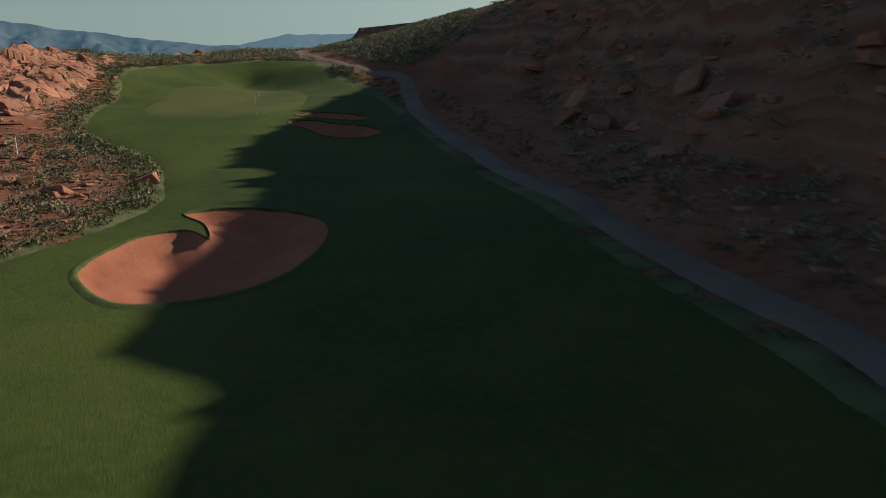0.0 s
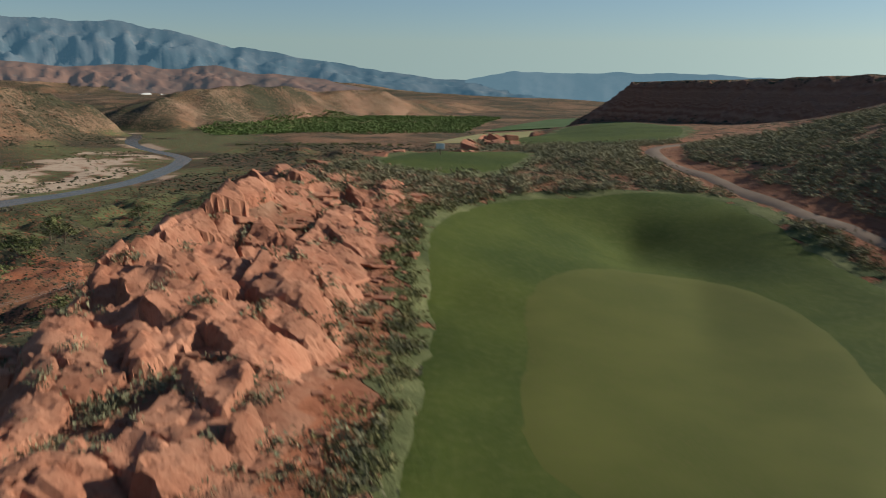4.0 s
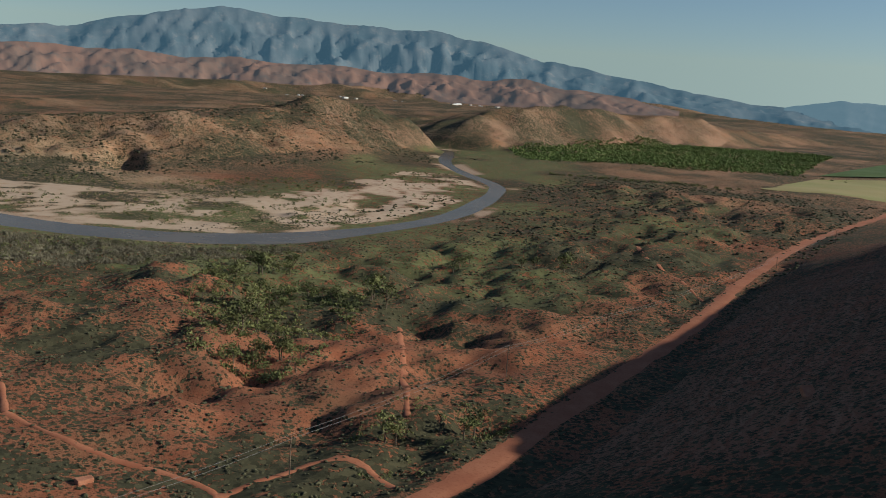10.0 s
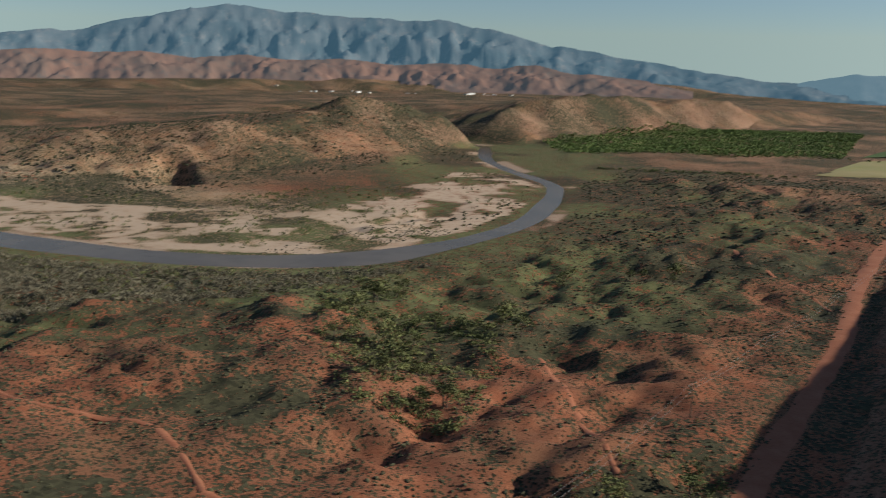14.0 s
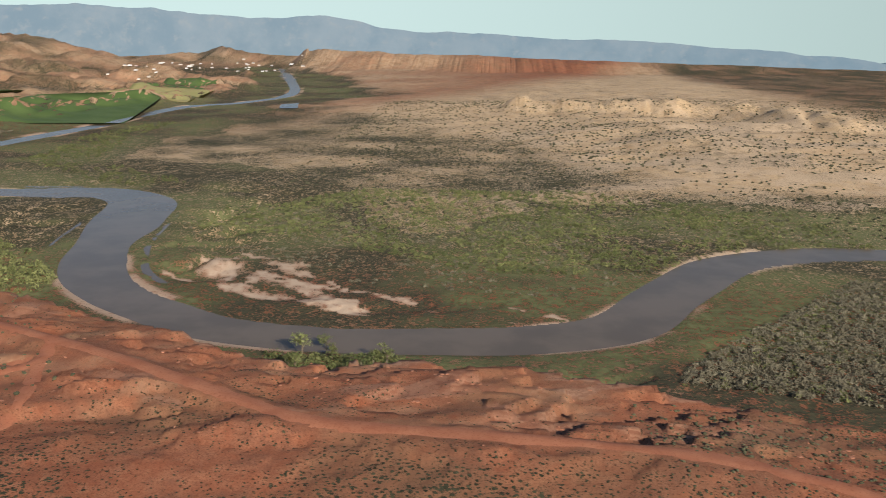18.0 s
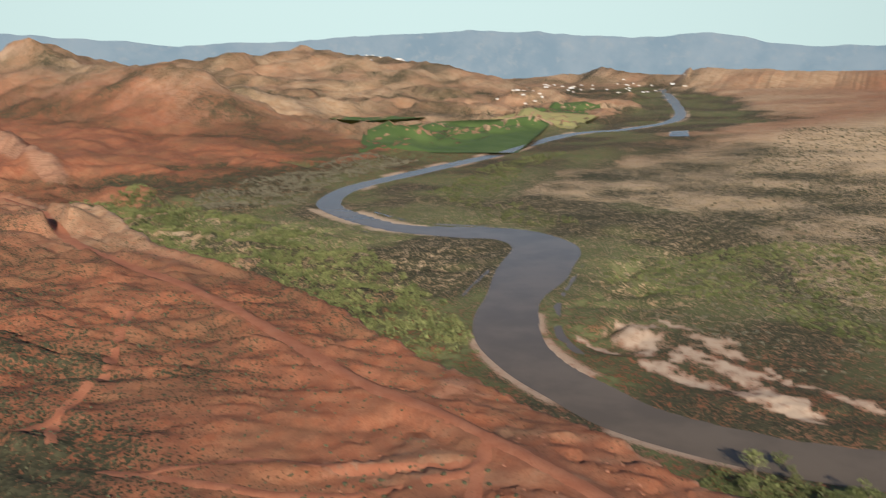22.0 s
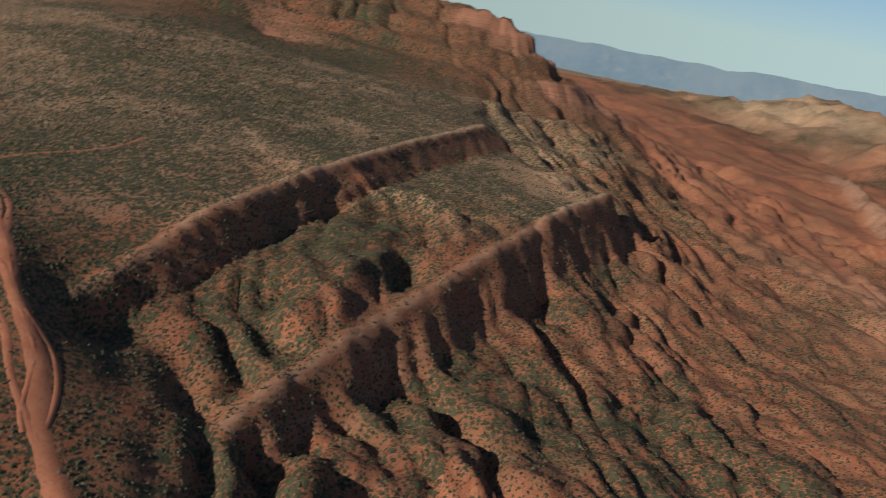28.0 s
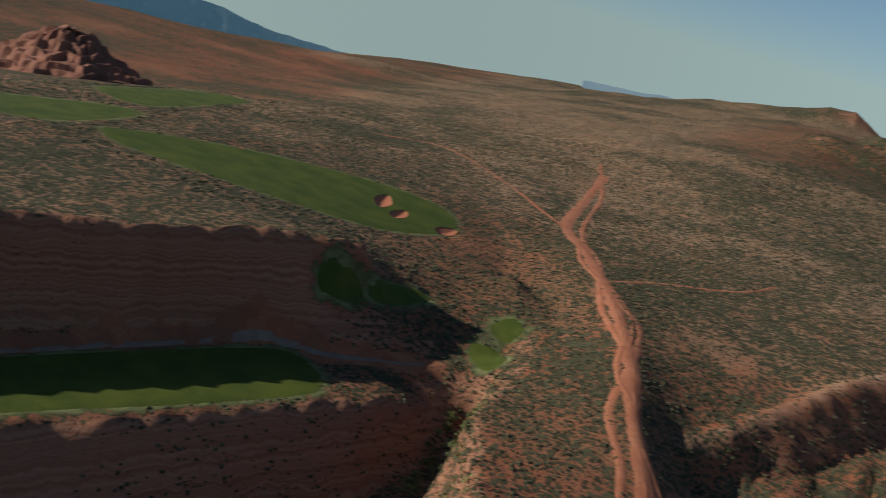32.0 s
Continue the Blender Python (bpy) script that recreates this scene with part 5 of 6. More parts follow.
def fill_wood(name, poly, n, size, templates, material, label, seed, patch=30, cut=-0.45, tall=1.0):
    q = [p[:2] for p in vale(*poly)]
    p = np.array(q)
    r = np.random.default_rng(seed)
    x, y = r.uniform(p[:, 0].min(), p[:, 0].max(), n), r.uniform(p[:, 1].min(), p[:, 1].max(), n)
    ok = inside(x, y, q) & (fbm(x, y, patch, 3, seed) + r.uniform(-0.4, 0.4, n) > cut) & (look_up(rd, x, y) > 22)
    x, y = x[ok], y[ok]
    return spread(name, x, y, r.uniform(*size, len(x)), templates, material, label, "thicket", tall=tall)


fill_wood("thicket", [(-383, 129), (-481, 208), (-469, 275), (-364, 284), (-290, 316), (-263, 357), (-270, 310), (-286, 264), (-346, 188), (-360, 117)], 21000, (1.0, 2.0), THICK, GREYLEAF, "grey leafless thicket beside the river", 301, cut=-0.7, tall=1.2)
fill_wood("thicket", [(-383, 129), (-481, 208), (-469, 275), (-364, 284), (-290, 316), (-263, 357), (-286, 264), (-346, 188), (-360, 117)], 5000, (1.2, 2.4), THICK, GREENLEAF, "green bushes among the grey thicket", 302, cut=0.25)
fill_wood("thicket", [(-560, -420), (-520, -330), (-482, -255), (-458, -180), (-428, -118), (-412, -88), (-425, -72), (-470, -105), (-524, -162), (-553, -201), (-580, -262), (-600, -340), (-640, -420)], 13000, (1.6, 3.4), THICK, GREENLEAF, "green riverside wood under the red bench", 303, cut=-0.2, tall=1.3)
fill_wood("thicket", [(-541, -70), (-590, -60), (-640, 0), (-650, 110), (-600, 230), (-545, 240), (-530, 180), (-476, 132), (-470, 70), (-510, 0)], 11000, (1.0, 2.4), THICK, GREENLEAF, "green scrub inside the river bend", 304, cut=-0.05)
fill_wood("thicket", [(-541, -70), (-590, -60), (-640, 0), (-650, 110), (-600, 230), (-545, 240), (-530, 180), (-476, 132), (-440, 90), (-450, 20), (-500, -40)], 5000, (1.0, 2.0), THICK, GREYLEAF, "grey scrub inside the river bend", 305, cut=0.0)
fill_wood("thicket", [(-560, 318), (-450, 318), (-390, 324), (-345, 338), (-310, 362), (-300, 400), (-297, 450), (-310, 500), (-345, 600), (-400, 660), (-420, 640), (-400, 560), (-430, 450), (-480, 390), (-600, 370)], 5200, (0.9, 2.2), THICK, GREENLEAF, "green bushes on the pale river sand", 306, patch=50, cut=0.12)
fill_wood("thicket", [(-640, -150), (-720, -240), (-860, -260), (-1000, -250), (-1000, -230), (-850, -220), (-720, -190), (-650, -100)], 2600, (1.6, 3.2), THICK, GREENLEAF, "green bushes along the far river bank", 307, cut=-0.3)
fill_wood("thicket", [(-640, -290), (-600, -330), (-640, -380), (-760, -380), (-880, -380), (-880, -330), (-720, -320)], 2600, (1.6, 3.2), THICK, GREYLEAF, "grey bushes along the far river bank", 308, cut=-0.3)
fill_wood("thicket", [(-357, 10), (-346, 34), (-352, 52), (-372, 48), (-380, 22), (-372, 8)], 420, (1.3, 2.6), THICK, GREENLEAF, "green bushes at the foot of the bench", 309, cut=-0.8)
fill_wood("thicket", [(-268, 300), (-236, 260), (-200, 226), (-178, 232), (-186, 262), (-210, 306), (-240, 318)], 2200, (1.0, 2.6), THICK, GREENLEAF, "green bushes in the red gullies", 310, patch=24, cut=0.05)
fill_wood("thicket", [(-140, 190), (-132, 205), (-128, 240), (-140, 262), (-150, 236), (-150, 206)], 260, (0.8, 1.6), THICK, GREENLEAF, "green bushes beside the dirt track", 311, patch=24, cut=0.1)
# gorge bushes, packed densely so they darken the lit wall like shade
fill_wood("thicket", [(-160, -113), (-150, -126), (-143, -143), (-136, -156), (-130, -172), (-129, -186), (-122, -186), (-123, -168), (-129, -150), (-136, -136), (-143, -118), (-154, -106)], 900, (0.9, 2.0), THICK, GREENLEAF, "dense green bushes darkening the narrow gorge", 314, cut=-1, tall=1.3)

# orchard in rows and its hedges
orch = [p[:2] for p in vale((-502, 948), (-425, 843), (-218, 980), (-258, 1437), (-356, 1367), (-461, 1258))]
ox, oy = np.meshgrid(np.arange(-850, -280, 9.0), np.arange(1280, 2300, 6.5))
ox, oy = ox + 0.12 * oy - 200, oy
ox, oy = ox.ravel() + rng.normal(0, 0.7, ox.size), oy.ravel() + rng.normal(0, 0.7, oy.size)
m = inside(ox, oy, orch) & (rng.uniform(0, 1, len(ox)) > 0.06)
spread("orchard", ox[m], oy[m], rng.uniform(2.6, 3.7, int(m.sum())), [leaf_dome(12, 90 + k, 0.4, 1.0) for k in range(4)], ORCHLEAF, "rows of green orchard trees on the valley floor", "orchard")
fill_wood("hedge", [(-353, 734), (-221, 775), (-217, 768), (-350, 727)], 420, (2.2, 3.6), THICK, GREENLEAF, "dark green hedge before the orchard", 312, cut=-2)
fill_wood("hedge", [(-430, 838), (-215, 978), (-150, 960), (-152, 952), (-214, 968), (-424, 830)], 500, (2.0, 3.2), THICK, GREENLEAF, "dark green hedge along the orchard", 313, cut=-2)


# -- single trees --
def tree_parts(seed, tall):
    r = np.random.default_rng(seed)
    bm = bmesh.new()
    limbs = [(Vector((0, 0, -0.2)), Vector((0.1, 0.05, tall * 0.5)), 0.16 * tall / 5, 0.09 * tall / 5)]
    for k in range(5):
        a = k * 1.26 + r.uniform(0, 0.6)
        limbs.append((Vector((0.05, 0.03, tall * (0.25 + 0.05 * k))), Vector((math.cos(a) * tall * 0.3, math.sin(a) * tall * 0.3, tall * (0.55 + 0.06 * k))), 0.07 * tall / 5, 0.03 * tall / 5))
    for a, b, r0, r1 in limbs:
        d = b - a
        bmesh.ops.create_cone(bm, cap_ends=True, segments=6, radius1=r0, radius2=r1, depth=d.length, matrix=Matrix.Translation((a + b) / 2) @ d.to_track_quat("Z", "Y").to_matrix().to_4x4())
    trunk = bpy.data.meshes.new("trunk")
    bm.to_mesh(trunk)
    bm.free()
    trunk.materials.append(BARK)
    vs, fs, off = [], [], 0
    for k in range(9):
        v, f = leaf_dome(44, seed * 20 + k, 0.15, 0.85, 0.0)
        v[:, 2] -= 0.3
        a = r.uniform(0, 6.28)
        q = r.uniform(0.05, 0.34) * tall
        c = np.array([math.cos(a) * q, math.sin(a) * q, tall * r.uniform(0.42, 0.82)])
        vs.append(v * tall * r.uniform(0.18, 0.27) + c)
        fs.append(f + off)
        off += len(v)
    return trunk, mesh_from("crown", np.concatenate(vs), np.concatenate(fs), GREENLEAF)


KINDS = [tree_parts(k + 1, t) for k, t in enumerate((4.5, 5.5, 6.5, 7.5))]
STANDS = vale((-250, 303), (-218, 272), (-205, 248), (-187, 234), (-185, 243), (-216, 295), (-203, 298), (-231, 262), (-249, 278), (-191, 382), (-219, 371), (-138, 226), (-357, 22), (-351, 34), (-364, 41), (-375, 26), (-246, 308), (-222, 280), (-209, 254), (-192, 240))
for cx, cy in STANDS:
    for k in range(4):
        x, y = cx + rng.normal(0, 7), cy + rng.normal(0, 7)
        t, c = KINDS[int(rng.integers(0, 4))]
        ob = tagged(new("tree"), "small round green tree on the valley floor", "tree", "trees in the valley")
        ob.location = (x, y, float(drape(x, y)))
        ob.rotation_euler = (0, 0, rng.uniform(0, 6.28))
        ob.scale = [float(rng.uniform(0.9, 1.9))] * 3
        part("trunk", t, ob)
        part("crown", c, ob)


# -- sandstone slabs and boulders --
def stone(seed, flat):
    r = random.Random(seed)
    bm = bmesh.new()
    pts = [bm.verts.new((r.uniform(-1, 1), r.uniform(-0.75, 0.75), r.uniform(-0.5, 0.5) * flat)) for k in range(7)]
    pts += [bm.verts.new((sx * r.uniform(0.6, 1), sy * r.uniform(0.45, 0.75), sz * flat * r.uniform(0.35, 0.55))) for sx in (-1, 1) for sy in (-1, 1) for sz in (-1, 1)]
    res = bmesh.ops.convex_hull(bm, input=pts)
    bmesh.ops.delete(bm, geom=[g for g in res["geom_interior"] if isinstance(g, bmesh.types.BMVert)], context="VERTS")
    bmesh.ops.dissolve_limit(bm, angle_limit=radians(14), verts=bm.verts, edges=bm.edges)
    bmesh.ops.bevel(bm, geom=list(bm.edges), offset=0.05, segments=1, affect="EDGES")
    bmesh.ops.triangulate(bm, faces=bm.faces)
    me = bpy.data.meshes.new("sandstone")
    bm.to_mesh(me)
    bm.free()
    me.materials.append(ROCK)
    return me


SLABS = [stone(k, 0.42) for k in range(7)]
BOULDERS = [stone(40 + k, 0.85) for k in range(5)]


def set_stone(name, me, x, y, size, label, group, tilt=0.2, up=0.1, turn=None):
    ob = tagged(new(name, me), label, "rock", group)
    ob.location = (x, y, float(drape(x, y)) + up * size)
    ob.rotation_euler = (rng.normal(0, tilt), rng.normal(0, tilt) + 0.12, rng.uniform(0, 6.28) if turn is None else turn + rng.normal(0, 0.35))
    ob.scale = (size * rng.uniform(0.85, 1.25), size * rng.uniform(0.8, 1.15), size * rng.uniform(0.8, 1.2))
    if name == "sandstone_slab":
        ob.scale[2] *= 0.62
    return ob


def cells(a, b, seed):
    """Broken blocks: distance to the joint, and each block's own chances, on a jittered unit grid."""
    ia, ib = np.floor(a).astype(np.int64), np.floor(b).astype(np.int64)
    d1, d2 = np.full(a.shape, 9.0), np.full(a.shape, 9.0)
    own = [np.zeros(a.shape) for k in range(5)]
    for da in (-1, 0, 1):
        for db in (-1, 0, 1):
            ca, cb = (ia + da).astype(float), (ib + db).astype(float)
            r = [vnoise(ca, cb, seed + k) for k in range(5)]
            r[3], r[4] = a - ca - 0.1 - 0.8 * r[3], b - cb - 0.1 - 0.8 * r[4]
            d = np.hypot(r[3], r[4])
            near = d < d1
            d2 = np.where(near, d1, np.minimum(d2, d))
            d1 = np.where(near, d, d1)
            own = [np.where(near, r[k], own[k]) for k in range(5)]
    return d2 - d1, own


def outcrop():
    """The tilted sandstone that crowns the cliff, jointed into blocks."""
    ex, ey = np.meshgrid(np.arange(-57, -33.5, 0.2), np.arange(64, 137, 0.2))
    poly = [(-44.5, 68), (-47.5, 85), (-50, 96), (-51.5, 107), (-53.5, 122), (-53, 130), (-48, 134), (-42.3, 127), (-40.4, 112), (-38.6, 101), (-37.2, 92), (-36, 84), (-37, 76), (-41, 68)]
    d = line_dist(ex, ey, poly + poly[:1])[0] * np.where(inside(ex, ey, poly), 1, -1) + 1.1 * fbm(ex, ey, 5, 3, 611)
    body = smooth(-0.5, 1.6, d)
    a, b = (0.35 * ex + 0.94 * ey) / 2.7, (0.94 * ex - 0.35 * ey) / 1.7
    wob = 0.12 * fbm(ex, ey, 3.5, 2, 612)
    j1, own1 = cells(a + wob, b - wob, 621)
    j2, own2 = cells(a * 2.6 + wob, b * 2.3 + wob, 631)
    base = drape(ex, ey)
    side = np.clip((ex + 52) / 14, 0, 1)
    rise = (1.75 - 0.65 * side + 0.45 * fbm(ex, ey, 14, 2, 613)) * smooth(134, 96, ey) + 0.1
    block = 0.9 * (own1[0] - 0.5) * (1.3 - 0.7 * side) + 0.22 * (own2[0] - 0.5) + 0.7 * (own1[1] - 0.5) * own1[3] + (0.6 * (own1[2] - 0.5) - 0.35) * own1[4]
    crack = 0.4 * smooth(0.09, 0.0, j1) + 0.12 * smooth(0.1, 0.0, j2)
    gone = smooth(0.8, 0.86, own1[2] + 0.12 * (side - 0.5)) * 1.1
    up = body * (rise + block - gone) - crack + 0.04 * fbm(ex, ey, 0.9, 3, 614)
    z = base - 0.35 + np.where(body > 0.02, np.maximum(up, -0.2), -0.2)
    i = np.arange(ex.size).reshape(ex.shape)
    f = np.stack([i[:-1, :-1], i[:-1, 1:], i[1:, 1:], i[1:, :-1]], -1).reshape(-1, 4)
    shown = (body.ravel()[f] > 0.02).any(1)
    v = np.stack([ex, ey, z], -1).reshape(-1, 3)
    label = np.unique(np.rint(own1[0] * 4000) * 5000 + np.rint(own1[1] * 4000), return_inverse=True)[1].reshape(ex.shape)[:-1, :-1]
    for k in range(6):
        p = np.pad(label, 1, mode="edge")
        sides = [p[:-2, 1:-1], p[2:, 1:-1], p[1:-1, :-2], p[1:-1, 2:]]
        alone = sum((q == label).astype(int) for q in sides) < 2
        label = np.where(alone, np.where(sides[0] == sides[1], sides[0], sides[2]), label)
    f, block_of = f[shown], label.ravel()[shown]
    rock = tagged(new("sandstone_outcrop"), "jointed pink-red sandstone outcrop crowning the cliff rim", "rock outcrop")
    rock.location = (-44, 100, float(drape(-44, 100)))
    for k in np.unique(block_of):
        used, g = np.unique(f[block_of == k], return_inverse=True)
        part("block", mesh_from("block", v[used] - np.array(rock.location), g.reshape(-1, 4), ROCK, False), rock)
    r = np.random.default_rng(640)
    i, j = r.integers(0, ex.shape[0], 900), r.integers(0, ex.shape[1], 900)
    ok = (body[i, j] > 0.4) & ((j1[i, j] < 0.25) | (gone[i, j] > 0.4))
    return ex[i, j][ok], ey[i, j][ok], z[i, j][ok]


x, y, z = outcrop()
spread("sagebrush", x, y, rng.uniform(0.3, 0.75, len(x)), SAGE, SAGELEAF, "sagebrush rooted in joints of the sandstone outcrop", "shrubs", z=z)


def rim_x(y):
    return float(np.interp(y, [p[1] for p in RIM[::-1]][8:], [p[0] for p in RIM[::-1]][8:]))


for k in range(70):
    y = float(rng.uniform(64, 132))
    x = rim_x(y) + float(rng.uniform(0, 1) ** 1.3) * 13.5 - 0.5
    if look_up(near_lawn, np.array([x]), np.array([y]))[0] < 1.6:
        continue
    edge = 1 - min(1, (x - rim_x(y)) / 12)
    set_stone("sandstone_slab", SLABS[int(rng.integers(0, 7))], x, y, 0.35 + rng.uniform(0.1, 0.75) + 1.0 * edge * rng.uniform(0.1, 1), "weathered pink-red sandstone slab on the cliff rim", "sandstone slabs on the rim", 0.1, 0.0, 0.9)
for k in range(85):
    y = float(rng.uniform(56, 174))
    x = rim_x(y) + float(rng.normal(-0.8, 1.6))
    set_stone("sandstone_boulder", BOULDERS[int(rng.integers(0, 5))], x, y, rng.uniform(0.45, 1.15) * (1 if y < 126 else 0.6), "rounded red sandstone boulder at the cliff edge", "boulders at the cliff edge", 0.14, 0.0)
for k in range(70):
    x, y = float(rng.uniform(-44, -19)), float(rng.uniform(18, 76))
    if look_up(near_lawn, np.array([x]), np.array([y]))[0] < 1.5:
        continue
    set_stone("sandstone_rock", (SLABS + BOULDERS)[int(rng.integers(0, 12))], x, y, rng.uniform(0.3, 1.0), "red sandstone rock lying among the sagebrush", "rocks beside the fairway", 0.25, 0.1)
set_stone("sandstone_boulder", BOULDERS[1], -19, 58, 0.9, "red sandstone boulder beside the fairway", "rocks beside the fairway")
for k in range(90):
    x, y = float(rng.uniform(10, 36)), float(rng.uniform(-10, 125))
    if look_up(road, np.array([x]), np.array([y]))[0] < 3.5 or look_up(lawn, np.array([x]), np.array([y]))[0]:
        continue
    set_stone("fallen_rock", (SLABS + BOULDERS)[int(rng.integers(0, 12))], x, y, rng.uniform(0.5, 1.7), "fallen red rock on the shaded slope above the path", "rocks above the path", 0.3, 0.1)
for k in range(24):
    x, y = float(rng.normal(-47, 2.5)), float(rng.normal(181, 5))
    set_stone("cliff_rock", BOULDERS[int(rng.integers(0, 5))], x, y, rng.uniform(0.8, 1.8), "dark red rock of the cliff knob", "rocks of the cliff knob", 0.3, 0.0)
wx, wy = vale((-82, 242))[0]
set_stone("white_rock", BOULDERS[2], wx, wy, 2.2, "pale boulder on the talus slope", "")
wx, wy = vale((-166, 176))[0]
set_stone("red_boulder", BOULDERS[3], wx, wy, 2.4, "red boulder beside the dirt track", "")


def stone_arrays(me):
    v, f = np.zeros(len(me.vertices) * 3, np.float32), np.zeros(len(me.polygons) * 3, np.int32)
    me.vertices.foreach_get("co", v)
    me.polygons.foreach_get("vertices", f)
    return v.reshape(-1, 3), f.reshape(-1, 3)


CHIPS = [stone_arrays(lump_me) for lump_me in [SLABS[0], SLABS[3], BOULDERS[0], BOULDERS[2]]]
x, y = toss(3200, -50, -18, 20, 134, 8, 401, 3, False, -0.1)
spread("rubble", x, y, rng.uniform(0.12, 0.45, len(x)), CHIPS, ROCK, "small red sandstone rubble", "rubble", 0.1)
x, y = toss(1500, 9, 42, -30, 150, 8, 402, 2.2, False, -0.2)
spread("rubble", x, y, rng.uniform(0.15, 0.7, len(x)), CHIPS, ROCK, "red rock rubble on the shaded slope", "rubble", 0.1)
x, y = toss(800, -345, -290, -60, 140, 14, 403, 8, True, 0.1)
spread("rubble", x, y, rng.uniform(0.3, 0.9, len(x)), CHIPS, ROCK, "broken rock ledges on the river bench", "rubble", 0.1)
x, y = toss(2200, -680, -520, 380, 720, 40, 404, 6, True, 0.2)
spread("rubble", x, y, rng.uniform(0.6, 2.0, len(x)), CHIPS, ROCK, "pale rocks on the hill over the river", "rubble", 0.1)


# -- the rock butte on the plateau --
# red rock darkened in its base colour to give the butte's shaded look
SHADED_ROCK = two_tone("shade_darkened_rock", (0.19, 0.085, 0.058), (0.26, 0.12, 0.08), 0.1, 1.2, 0.95, (0.14, 0.062, 0.044), 0.8, 0.3)


def butte(cx, cy, r0, tall):
    a, s = np.meshgrid(np.linspace(0, 2 * np.pi, 90, endpoint=False), np.linspace(0, 1, 34))
    n = fbm(np.cos(a) * 3 + 7, np.sin(a) * 3 + s * 1.5, 1.0, 4, 501)
    r = r0 * (1.15 - s * (0.95 - 0.0 * s)) * (1 + 0.28 * n)
    q = s * 5 + 0.8 * n
    up = (np.floor(q) + smooth(0.35, 0.7, q - np.floor(q)) - 0.8 * n) / 5
    x, y = cx + r * np.cos(a) * 1.3, cy + r * np.sin(a)
    z = drape(x, y) * (1 - s) + float(drape(cx, cy)) * s + tall * np.clip(up, 0, 1) * (1 + 0.15 * fbm(x, y, 9, 3, 502)) - 1.0 * (s < 0.02)
    i = np.arange(a.size).reshape(a.shape)
    j = np.roll(i, -1, axis=1)
    f = np.stack([i[:-1], j[:-1], j[1:], i[1:]], -1).reshape(-1, 4)
    return mesh_from("rock_butte", np.stack([x, y, z], -1).reshape(-1, 3), f, SHADED_ROCK, False)


bx, by = vale((115, -305))[0]
tagged(new("rock_butte", butte(bx, by, 40, 30)), "layered red rock butte on the scrubby plateau, its shade put into the colour", "butte")


# -- power line --
def bar(r0, r1, length, sides=8):
    bm = bmesh.new()
    bmesh.ops.create_cone(bm, cap_ends=True, segments=sides, radius1=r0, radius2=r1, depth=length, matrix=Matrix.Translation((0, 0, length / 2)))
    me = bpy.data.meshes.new("bar")
    bm.to_mesh(me)
    bm.free()
    return me


def block(w, d, h, bevel=0.02):
    bm = bmesh.new()
    bmesh.ops.create_cube(bm, size=1, matrix=Matrix.Diagonal((w, d, h, 1)))
    bmesh.ops.bevel(bm, geom=list(bm.edges), offset=bevel, segments=1, affect="EDGES")
    me = bpy.data.meshes.new("block")
    bm.to_mesh(me)
    bm.free()
    return me


def with_mat(me, m):
    me.materials.append(m)
    return me


pole_me, arm_me, cap_me = with_mat(bar(0.17, 0.12, 11), POLEWOOD), with_mat(block(2.4, 0.12, 0.14), POLEWOOD), with_mat(bar(0.06, 0.04, 0.22), CABLE)
tops = []
for px, py in vale((-150, 150), (-147, 198), (-143, 261), (-139, 307), (-133, 367), (-126, 440), (-118, 520)):
    ob = tagged(new("power_pole"), "weathered wooden power pole with one crossarm", "power pole", "power poles along the dirt road")
    ob.location = (px, py, float(drape(px, py)) - 0.2)
    ob.rotation_euler = (0, 0, 0.05)
    part("pole", pole_me, ob)
    arm = part("crossarm", arm_me, ob)
    arm.location = (0, 0, 10.4)
    for dx in (-1.05, 0, 1.05):
        part("insulator", cap_me, arm, "small grey insulator").location = (dx, 0, 0.07)
    tops.append((px, py, ob.location[2] + 10.7))
for a, b in zip(tops[:-1], tops[1:]):
    for dx in (-1.05, 1.05):
        cu = bpy.data.curves.new("power_cable", "CURVE")
        cu.dimensions, cu.bevel_depth, cu.bevel_resolution = "3D", 0.03, 1
        sp = cu.splines.new("POLY")
        sp.points.add(12)
        for k in range(13):
            t = k / 12
            sp.points[k].co = (a[0] + (b[0] - a[0]) * t + dx, a[1] + (b[1] - a[1]) * t, a[2] + (b[2] - a[2]) * t - 6 * t * (1 - t), 1)
        cu.materials.append(CABLE)
        tagged(new("power_cable", cu), "thin grey power cable sagging between poles", "cable", "power cables")


# -- golf furniture --
flag = tagged(new("flagstick"), "thin golf flagstick with a small flag on the green", "flagstick")
flag.location = (-17, 86, float(drape(-17, 86)) + 0.1)
part("pole", with_mat(bar(0.013, 0.009, 2.1), WHITE), flag)
cloth_v = np.array([(0.02 + 0.3 * i / 6, 0.05 * math.sin(i * 1.1) * i / 6, 1.82 + 0.26 * j / 2 * (1 - 0.25 * i / 6)) for i in range(7) for j in range(3)])
cloth_f = np.array([(i * 3 + j, i * 3 + 3 + j, i * 3 + 4 + j, i * 3 + 1 + j) for i in range(6) for j in range(2)])
part("flag", mesh_from("flag", cloth_v, cloth_f, WHITE), flag, "small pale cloth flag")
part("cup", with_mat(bar(0.054, 0.054, 0.03, 12), WHITE), flag)
post = tagged(new("marker_post", with_mat(bar(0.05, 0.045, 1.3), WHITE)), "thin white marker post beside the green", "post")
post.location = (-31, 67, float(drape(-31, 67)) - 0.05)
sign = tagged(new("tee_sign"), "small white tee sign at the lawn's edge", "sign")
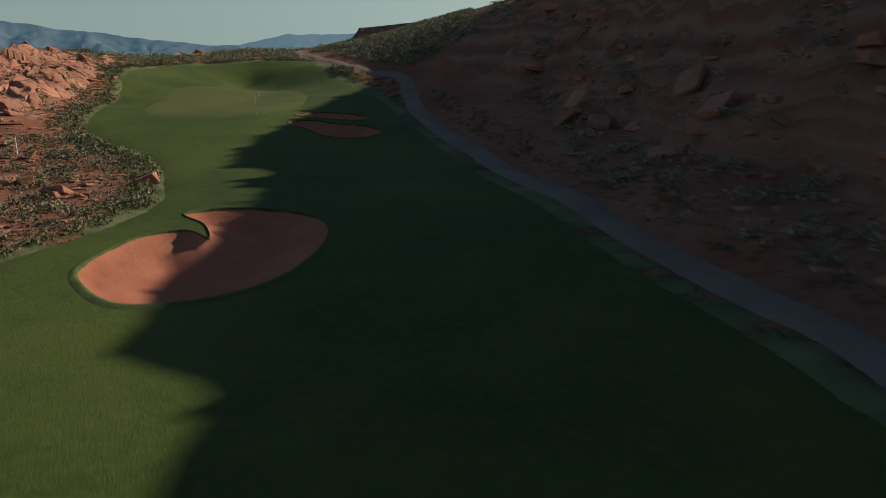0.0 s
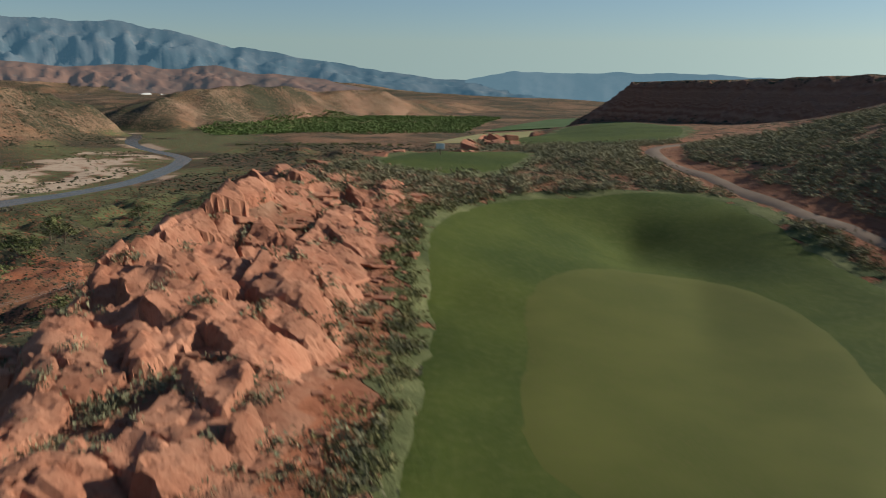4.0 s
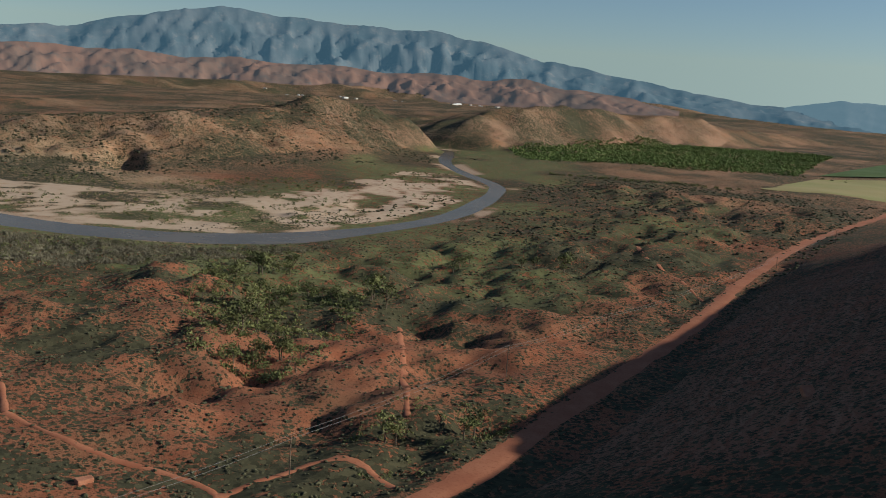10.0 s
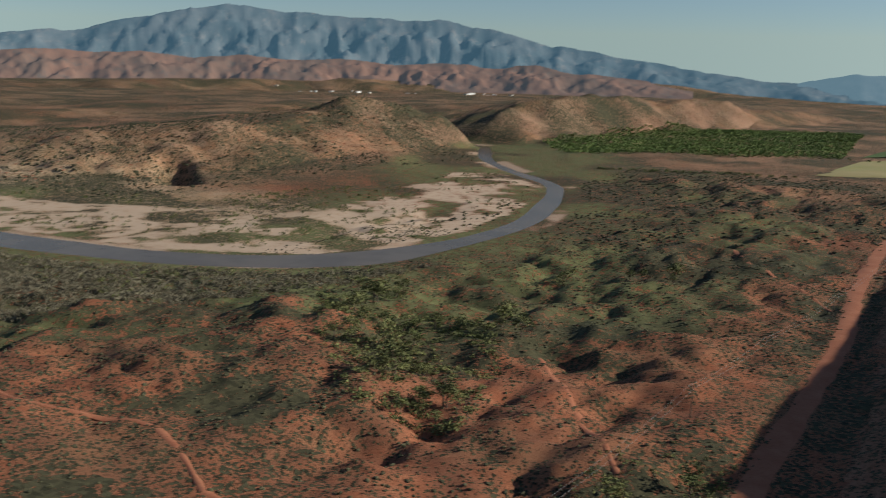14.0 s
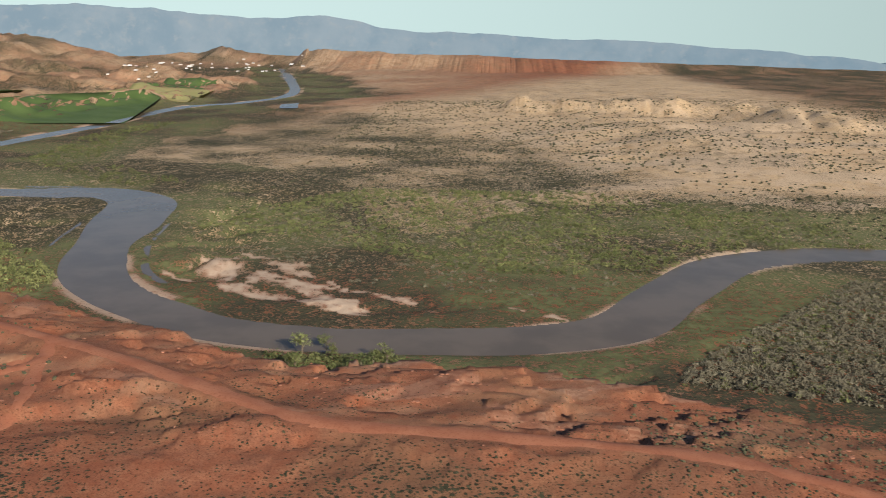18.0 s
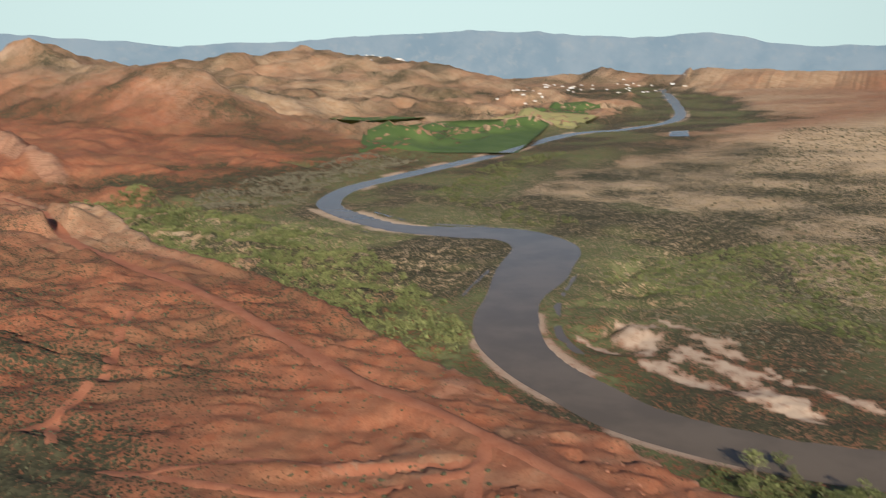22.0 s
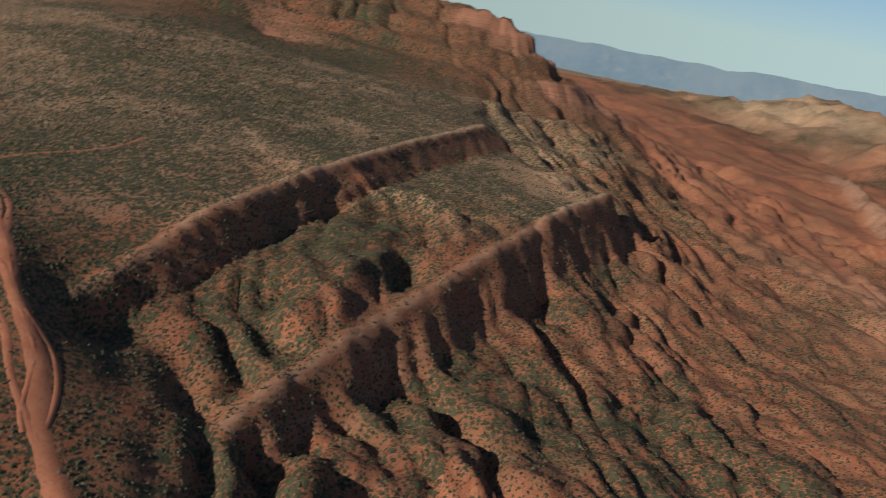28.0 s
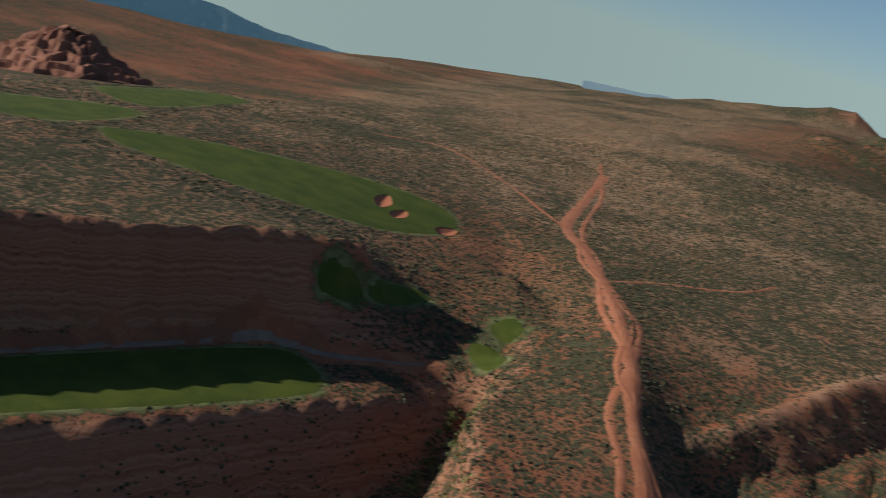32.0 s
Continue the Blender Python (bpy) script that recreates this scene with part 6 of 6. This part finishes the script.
sign.location = (-46.5, 152, float(drape(-46.5, 152)))
part("post", with_mat(bar(0.05, 0.05, 0.9), POLEWOOD), sign)
board = part("board", with_mat(block(0.9, 0.08, 0.6), WHITE), sign)
board.location = (0, 0, 1.1)


# -- houses of the far town --
WALLS = [two_tone("pale_wall", (0.55, 0.54, 0.51), (0.62, 0.61, 0.58), 0.3, 3.0, 0.8), two_tone("stucco", (0.55, 0.48, 0.40), (0.62, 0.55, 0.46), 0.3, 3.0, 0.9), two_tone("grey_siding", (0.48, 0.47, 0.45), (0.55, 0.54, 0.52), 0.3, 3.0, 0.8)]
ROOFS = [two_tone("grey_roof", (0.30, 0.29, 0.28), (0.38, 0.36, 0.34), 0.5, 3.0, 0.8), two_tone("pale_roof", (0.6, 0.58, 0.55), (0.7, 0.68, 0.65), 0.5, 3.0, 0.7), two_tone("clay_roof", (0.36, 0.2, 0.14), (0.42, 0.25, 0.18), 0.5, 3.0, 0.85)]


def house_meshes(w, d, h, wall, roof):
    body = with_mat(block(w, d, h, 0.05), wall)
    v = np.array([(-w / 2 - .5, -d / 2 - .5, h / 2), (w / 2 + .5, -d / 2 - .5, h / 2), (w / 2 + .5, d / 2 + .5, h / 2), (-w / 2 - .5, d / 2 + .5, h / 2), (-w / 2 + 1.5, 0, h / 2 + d * 0.22), (w / 2 - 1.5, 0, h / 2 + d * 0.22)])
    f = [(0, 1, 5), (0, 5, 4), (2, 3, 4), (2, 4, 5), (1, 2, 5), (3, 0, 4), (0, 3, 2), (0, 2, 1)]
    return body, mesh_from("roof", v, np.array(f), roof)


HOUSES = [house_meshes(w, d, h, WALLS[k % 3], ROOFS[(k * 2 + 1) % 3]) for k, (w, d, h) in enumerate([(18, 11, 4), (24, 12, 5), (14, 10, 6), (40, 18, 7), (30, 14, 4), (60, 26, 8)])]


def town(n, cx, cy, sx, sy, label, group, seed):
    r = np.random.default_rng(seed)
    for k in range(n):
        x, y = float(r.normal(cx, sx)), float(r.normal(cy, sy))
        b, f = HOUSES[int(min(5, abs(r.normal(0, 2))))]
        ob = tagged(new("house"), label, "house", group)
        ob.location = (x, y, float(drape(x, y)) + 2.0)
        ob.rotation_euler = (0, 0, r.uniform(-0.3, 0.3) + (1.57 if r.uniform() > 0.6 else 0))
        ob.scale = (0.6, 0.6, 0.6)
        part("wall", b, ob)
        part("roof", f, ob)


def seen_from(cx, cy, az, dist):
    return cx - math.sin(radians(az)) * dist, cy + math.cos(radians(az)) * dist


hx, hy = vale((-1705, -536))[0]
town(14, hx, hy, 90, 60, "low white house among fields by the river", "houses by the river", 1)
for k, az in enumerate((103, 106, 109, 112, 115, 118)):
    hx, hy = seen_from(-262, 14, az, 3700)
    town(12, hx, hy, 160, 160, "small pale house of the distant town", "houses of the distant town", 10 + k)
for k, az in enumerate((28, 32, 36, 40)):
    hx, hy = seen_from(-90, 110, az, 3500)
    town(5, hx, hy, 120, 80, "small pale building on the far valley floor", "buildings on the far valley floor", 20 + k)
